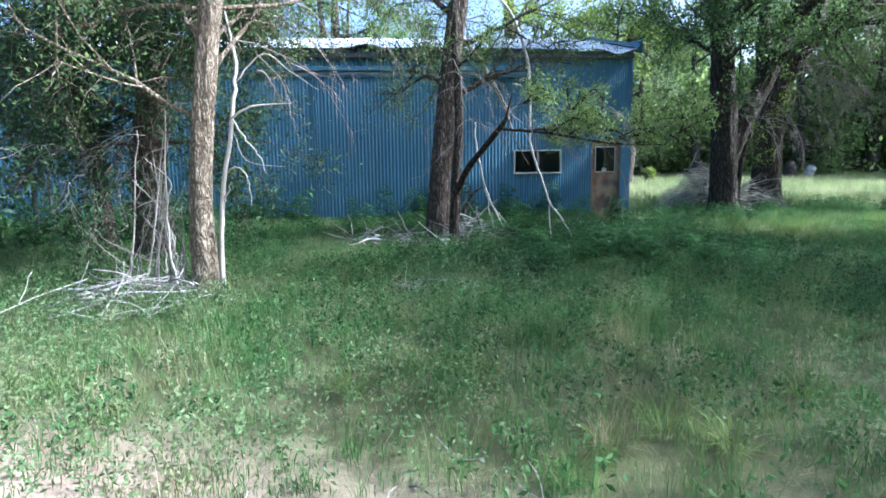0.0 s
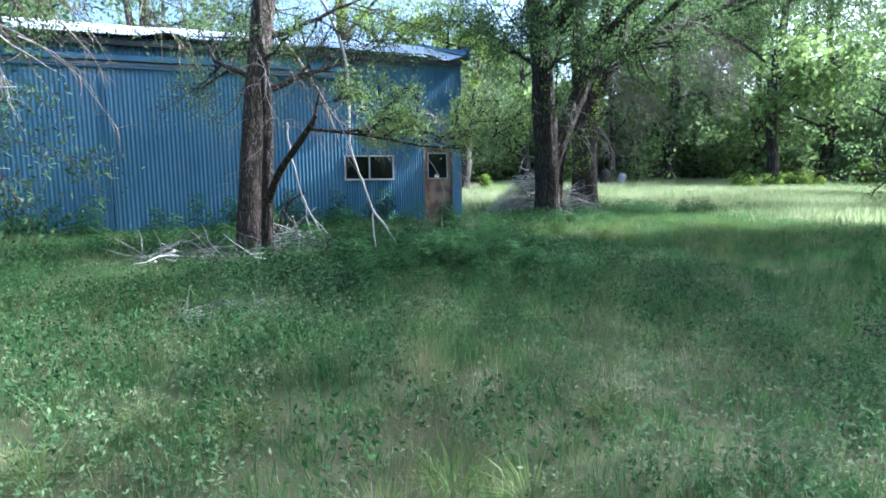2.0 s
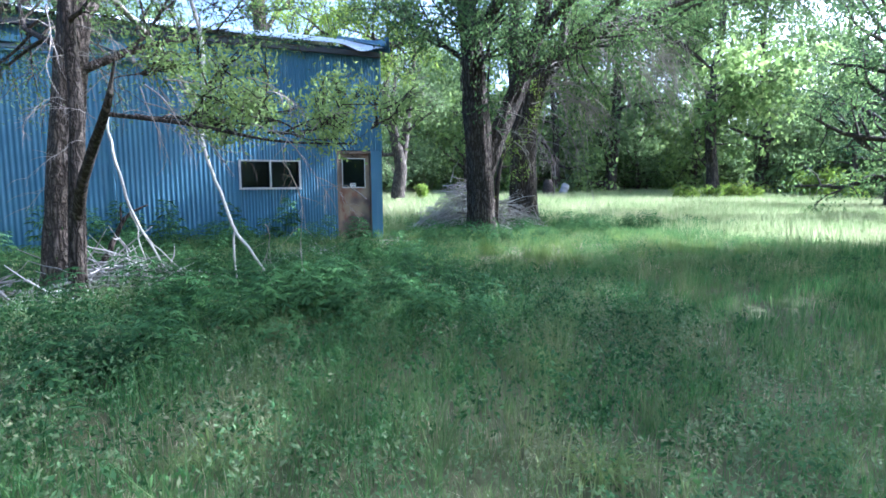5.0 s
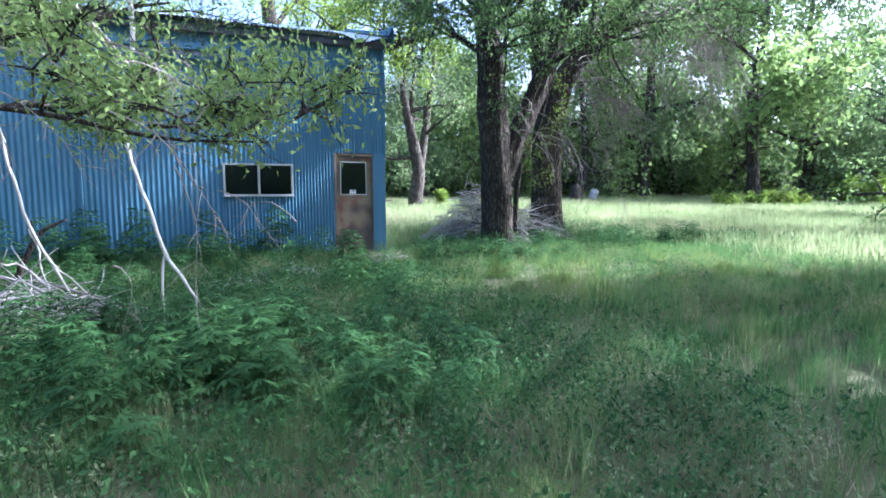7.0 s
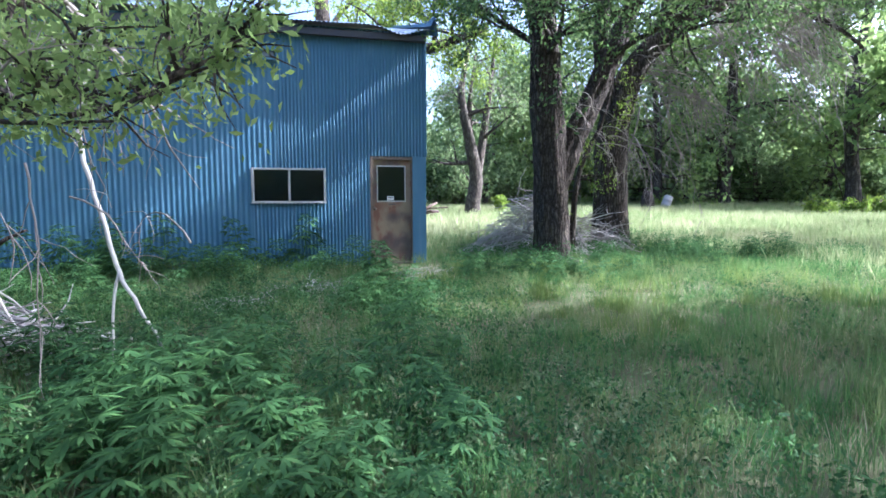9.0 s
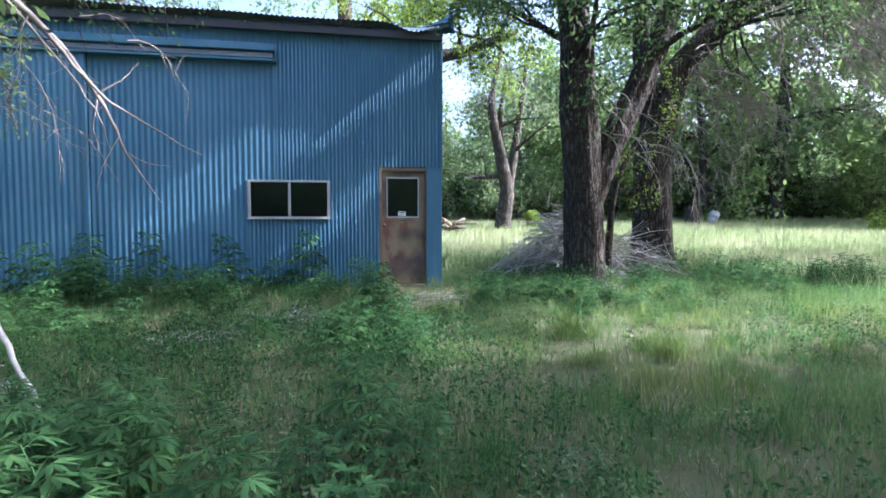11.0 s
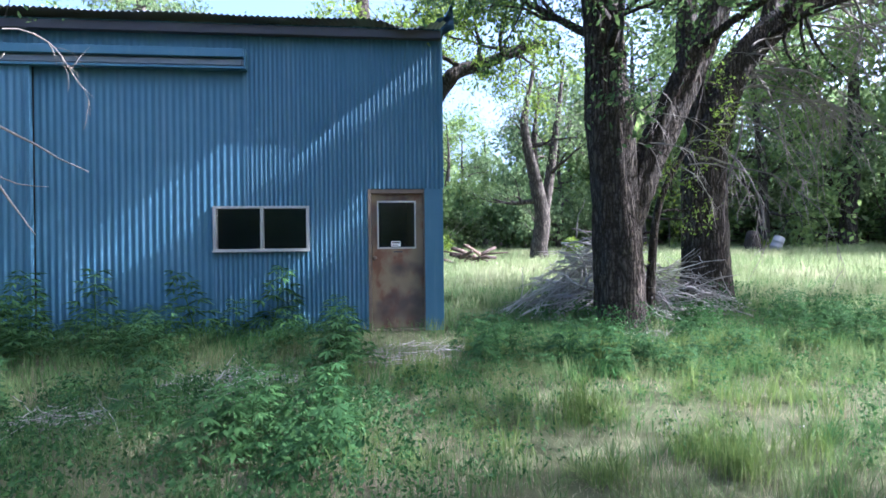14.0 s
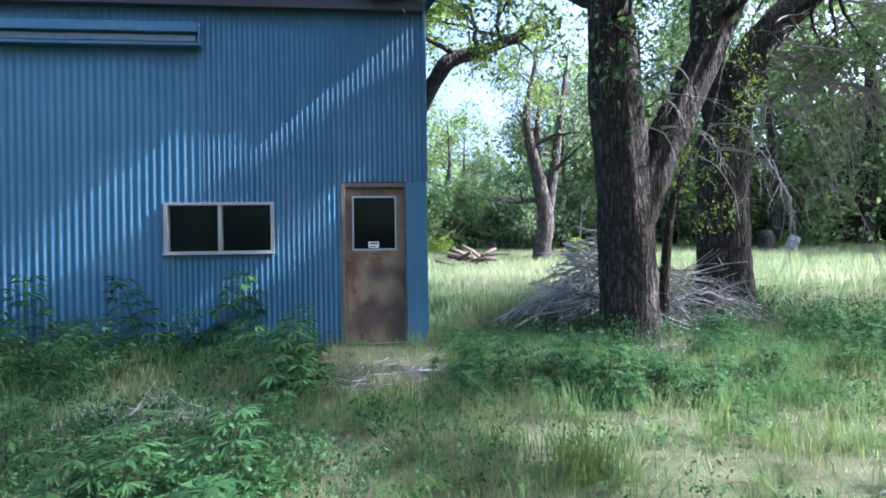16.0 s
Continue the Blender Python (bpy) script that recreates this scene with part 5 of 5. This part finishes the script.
for k in range(15):
    x0, y0 = -2.75 + rd.uniform(-0.25, 0.45), 5.95 + rd.uniform(-0.1, 0.45)
    x1, z1 = -2.45 + rd.uniform(-0.3, 0.2), rd.uniform(1.1, 2.3)
    y1, bend, fork = y0 + rd.uniform(0, 0.25), rd.uniform(-0.16, 0.12), rd.uniform(0.35, 0.6)
    mx, mz = x0 + (x1 - x0) * 0.5 + bend, 0.1 + z1 * 0.5
    branch("dead_branch", "thin bleached dead branch leaning on the trunk", x0, y0,
           [[(x0, y0, 0.08, 0.016), (x0 * 0.7 + x1 * 0.3 + bend * 0.9, y0, z1 * 0.28, 0.014), (mx, y0 * 0.5 + y1 * 0.5, mz, 0.011), (x1, y1, z1, 0.004)],
            [(mx, y0 * 0.5 + y1 * 0.5, mz, 0.008), (mx + rd.uniform(-0.25, 0.25), y1 - 0.1, mz + 0.25, 0.006), (mx + rd.uniform(-0.35, 0.35), y1 - 0.15, mz + rd.uniform(0.1, 0.5), 0.003)],
            [(x0 * 0.7 + x1 * 0.3 + bend * 0.9, y0, z1 * 0.28, 0.007), (x0 + rd.uniform(-0.3, 0.1), y0 - 0.1, z1 * 0.4, 0.005), (x0 + rd.uniform(-0.4, 0.2), y0 - 0.15, z1 * rd.uniform(0.35, 0.55), 0.002)]],
           TWIG if k % 3 else DEAD, "dead branches leaning on the trunk")
branch("dead_branch", "long bleached forked stick lying in the weeds", -3.6, 5.2, [[(-3.85, 4.9, 0.12, 0.007), (-3.5, 5.2, 0.35, 0.008), (-3.1, 5.6, 0.5, 0.006)], [(-3.5, 5.2, 0.35, 0.006), (-3.45, 5.35, 0.62, 0.003)]])

# sticks and bark lying on the track
rs = np.random.default_rng(81)
for i, (x, y, L, az) in enumerate(((-1.15, 2.2, 0.30, 60), (-0.75, 2.05, 0.22, 35), (0.05, 2.35, 0.2, 95), (-1.75, 2.15, 0.35, 20), (0.0, 2.05, 0.16, 40), (-0.45, 2.1, 0.3, 25), (0.65, 2.1, 0.25, 120), (-0.2, 2.2, 0.18, 70), (-1.4, 2.3, 0.22, 150), (0.35, 2.5, 0.2, 100), (1.4, 4.5, 0.35, 20), (-0.3, 5.9, 0.5, 15), (0.2, 6.1, 0.4, 160), (8.2, 10.6, 0.4, 30), (7.3, 10.4, 0.3, 75))):
    st = hang("stick", STICKS[i % 8], at=aim((x, y, ground_z(x, y) + 0.03), (math.cos(radians(az)), math.sin(radians(az)), 0.02), L, 0.55))
    tagged(st, "short bleached stick lying on the ground", "stick", "sticks on the ground")


# ---- tall weeds along the shed ----
def weed_plant(seed, x, y):
    """A tall weed with long toothed leaflets spread like fingers."""
    rng = np.random.default_rng(seed)
    plant = thing("weed_plant", x, y, ground_z(x, y), "tall green weed with finger-like leaves", "plant", "tall weeds by the shed")
    w = Wood()
    main = path_of((0, 0, -0.05), (0, 0, 1), 1.0, 6, rng, 0.06, (0, 0, 0.05))
    w.tube(main, [0.012, 0.011, 0.01, 0.008, 0.007, 0.005, 0.003], 5)
    quads = []
    for k in range(26):
        t = 0.12 + 0.88 * k / 25
        p, d = along(main, min(t, 0.99))
        az = k * 2.4 + rng.uniform(-0.4, 0.4)
        out = np.array((math.cos(az), math.sin(az), 0.35))
        L = 0.26 * (1.15 - t) + 0.05
        st = path_of(p, out, L, 3, rng, 0.1, (0, 0, 0.02))
        w.tube(st, [0.005, 0.004, 0.003, 0.002], 3, cap=False)
        tip = st[-1]
        for f in range(7):
            fa = az + (f - 3) * 0.5
            dv = unit((math.cos(fa), math.sin(fa), rng.uniform(-0.45, 0.15)))
            ln = rng.uniform(0.13, 0.22) * (1.25 - 0.5 * t)
            sd = unit(np.cross(dv, (0, 0, 1))) * ln * 0.11
            quads += [tip, tip + dv * ln * 0.5 + sd, tip + dv * ln - np.array((0, 0, ln * 0.15)), tip + dv * ln * 0.5 - sd]
    hang("stem", w.mesh("stem", LEAF_WEED), plant)
    hang("foliage", blades_mesh("foliage", quads, 4, LEAF_WEED), plant)
    return plant


plants = [weed_plant(90 + i, (0.6, 1.6, 2.9)[i], 14.85) for i in range(3)]
WEEDS = [(3.84, 14.9, 1.05), (3.38, 14.8, 0.6), (4.95, 10.3, 0.5), (6.9, 12.7, 0.55), (1.6, 13.5, 0.7), (2.4, 13.4, 0.6), (6.4, 13.6, 0.5), (6.6, 12.9, 0.6), (0.9, 13.9, 0.8), (0.2, 14.4, 0.9),
         (-0.4, 14.6, 0.95), (-1.2, 14.7, 0.7), (-2.6, 14.6, 0.75), (-0.9, 13.6, 0.6), (3.0, 13.2, 0.55), (4.2, 13.8, 0.55), (4.7, 14.4, 0.65), (2.2, 14.7, 0.5), (1.2, 12.6, 0.5), (3.6, 11.4, 0.5), (2.2, 11.6, 0.5), (4.4, 11.0, 0.45)]
rw = np.random.default_rng(99)
for _ in range(40):
    WEEDS.append((rw.uniform(0.8, 4.6), rw.uniform(6.4, 9.4), rw.uniform(0.38, 0.62)))
for _ in range(30):
    WEEDS.append((rw.uniform(9.6, 14.5), rw.uniform(12.8, 16.0), rw.uniform(0.35, 0.6)))
for _ in range(24):
    WEEDS.append((rw.uniform(-8.5, -2.5), rw.uniform(9, 14.5), rw.uniform(0.5, 1.0)))
for _ in range(26):
    WEEDS.append((rw.uniform(6.5, 11.0), rw.uniform(12.3, 14.3), rw.uniform(0.2, 0.42)))
for cx, cy, count, r, tall in ((5.0, 12.8, 4, 0.14, 0.75), (4.9, 10.8, 4, 0.2, 0.5), (7.1, 12.9, 7, 0.5, 0.5), (8.0, 12.4, 5, 0.5, 0.4), (0.9, 14.1, 6, 0.3, 0.75), (2.3, 13.9, 5, 0.3, 0.6), (0.2, 12.6, 6, 0.5, 0.6), (1.8, 11.6, 6, 0.5, 0.5),
                               (2.6, 8.6, 10, 0.5, 0.55), (3.3, 7.4, 10, 0.7, 0.5), (1.6, 7.0, 10, 0.8, 0.45), (10.6, 13.6, 6, 0.7, 0.5), (0.0, 11.0, 6, 0.8, 0.5)):
    for _ in range(count):
        WEEDS.append((cx + rw.normal(0, r), cy + rw.normal(0, r * 0.7), tall * rw.uniform(0.55, 1.15)))
WEEDS = [w for w in WEEDS if not (w[1] > 12.7 and 5.25 < w[0] < 6.3) and w[1] < 15.05]
for i, (x, y, s) in enumerate(WEEDS):
    copy_thing(plants[i % 3], pose(x, y, ground_z(x, y), rw.uniform(-8, 8), rw.uniform(-8, 8), rw.uniform(0, 360)) @ Matrix.Diagonal((s ** 0.6, s ** 0.6, s, 1)))

# ---- far and small things ----
fire = thing("firewood_pile", 8.3, 26.2, ground_z(8.3, 26.2), "small pile of reddish cut logs in the grass", "firewood")
rl = np.random.default_rng(111)
LOGS = []
for i in range(3):
    w = Wood()
    w.tube([(0, 0, 0), (0.02, 0, 0.5), (0, 0.01, 1)], [0.07, 0.066, 0.06], 8)
    LOGS.append(w.mesh("log", LOG))
for i in range(20):
    a = rl.uniform(-1.3, 1.3) + math.pi * (i % 2)
    px, py, pz = rl.normal(0, 0.42), rl.normal(0, 0.3), 0.06 + 0.11 * (i // 5)
    hang("log", LOGS[i % 3], fire, at=aim((px, py, pz), (math.cos(a), math.sin(a), rl.uniform(-0.02, 0.5)), rl.uniform(0.4, 1.0), rl.uniform(0.4, 1.1)))

tub = thing("barrel", 23.6, 31.5, ground_z(23.6, 31.5), "pale grey plastic barrel tilted in the grass", "barrel")
tub.scale = (0.75, 0.75, 0.8)
tub.rotation_euler = (0.2, 0.35, 0.4)
w = Wood()
w.tube([(0, 0, z) for z in (-0.1, 0.0, 0.05, 0.3, 0.32, 0.36, 0.38, 0.65, 0.67, 0.71, 0.73, 0.95, 1.0)], (0.27, 0.30, 0.32, 0.33, 0.345, 0.345, 0.33, 0.33, 0.345, 0.345, 0.33, 0.32, 0.28), 18)
hang("body", w.mesh("body", GREYPLASTIC), tub)
w = Wood()
w.tube([(0.12, 0, 0.99), (0.12, 0, 1.04)], [0.04, 0.04], 10)
hang("cap", w.mesh("cap", INK), tub)
stump = thing("tree_stump", 22.2, 31.0, ground_z(22.2, 31.0), "broken dark brown tree stump", "stump")
w = Wood()
w.tube([(0, 0, -0.2), (0, 0, 0.15), (0.03, 0, 0.7), (0.05, 0.02, 1.0)], [0.5, 0.36, 0.3, 0.22], 10, 0.4)
hang("trunk", w.mesh("trunk", BARK_DARK), stump)

fence = thing("rail_fence", 34, 40, ground_z(34, 40), "dark weathered rail fence before the trees", "fence")
gz = ground_z(34, 40)
for i in range(9):
    w = Wood()
    x = -10 + 2.5 * i
    w.tube([(x, 0, -0.3), (x, 0, 1.4)], [0.08, 0.07], 7)
    hang("post", w.mesh("post", BARK_DARK), fence)
    if i < 8:
        for z in (0.45, 0.85, 1.2):
            w = Wood()
            w.tube([(x, -0.09, z), (x + 1.25, -0.09, z - 0.02), (x + 2.5, -0.09, z)], [0.045, 0.04, 0.045], 6)
            hang("rail", w.mesh("rail", BARK_DARK), fence)

hut = thing("small_shed", 51, 34, ground_z(51, 34), "small far blue metal shed among trees", "shed")
part("wall", boxes((-2, 2, -1.5, -1.4, 0, 2.3), (-2, -1.9, -1.4, 1.5, 0, 2.3), (1.9, 2, -1.4, 1.5, 0, 2.3), (-1.9, 1.9, 1.4, 1.5, 0, 2.3)), BLUE, hut)
part("roof", boxes((-2.3, 2.3, -1.8, 1.8, 2.31, 2.42), bevel=0.03), ROOF, hut)
part("door", boxes((-0.5, 0.5, -1.54, -1.503, 0.05, 2.0), bevel=0.01), DARK, hut)

rack = thing("pipe_rack", -7.55, 12.0, ground_z(-7.55, 12.0), "dark steel pipe frame standing before the shed", "pipe frame")
for pts, r, nm in (([(0, 0, -0.3), (0.03, 0, 2.0), (0.12, 0, 6.0)], 0.045, "post"), ([(0.32, 0, -0.2), (0.33, 0, 1.75)], 0.035, "post"), ([(-1.6, 0.05, 2.48), (0.2, 0.06, 2.42), (1.25, 0.05, 2.38)], 0.03, "rail"),
                   ([(-1.6, 0.05, 2.38), (0.2, 0.06, 2.32), (1.25, 0.05, 2.30)], 0.02, "rail"), ([(0.3, -0.06, 1.36), (2.2, -0.05, 1.33)], 0.03, "rail")):
    w = Wood()
    w.tube(pts, [r] * len(pts), 9)
    hang(nm, w.mesh(nm, INK), rack)
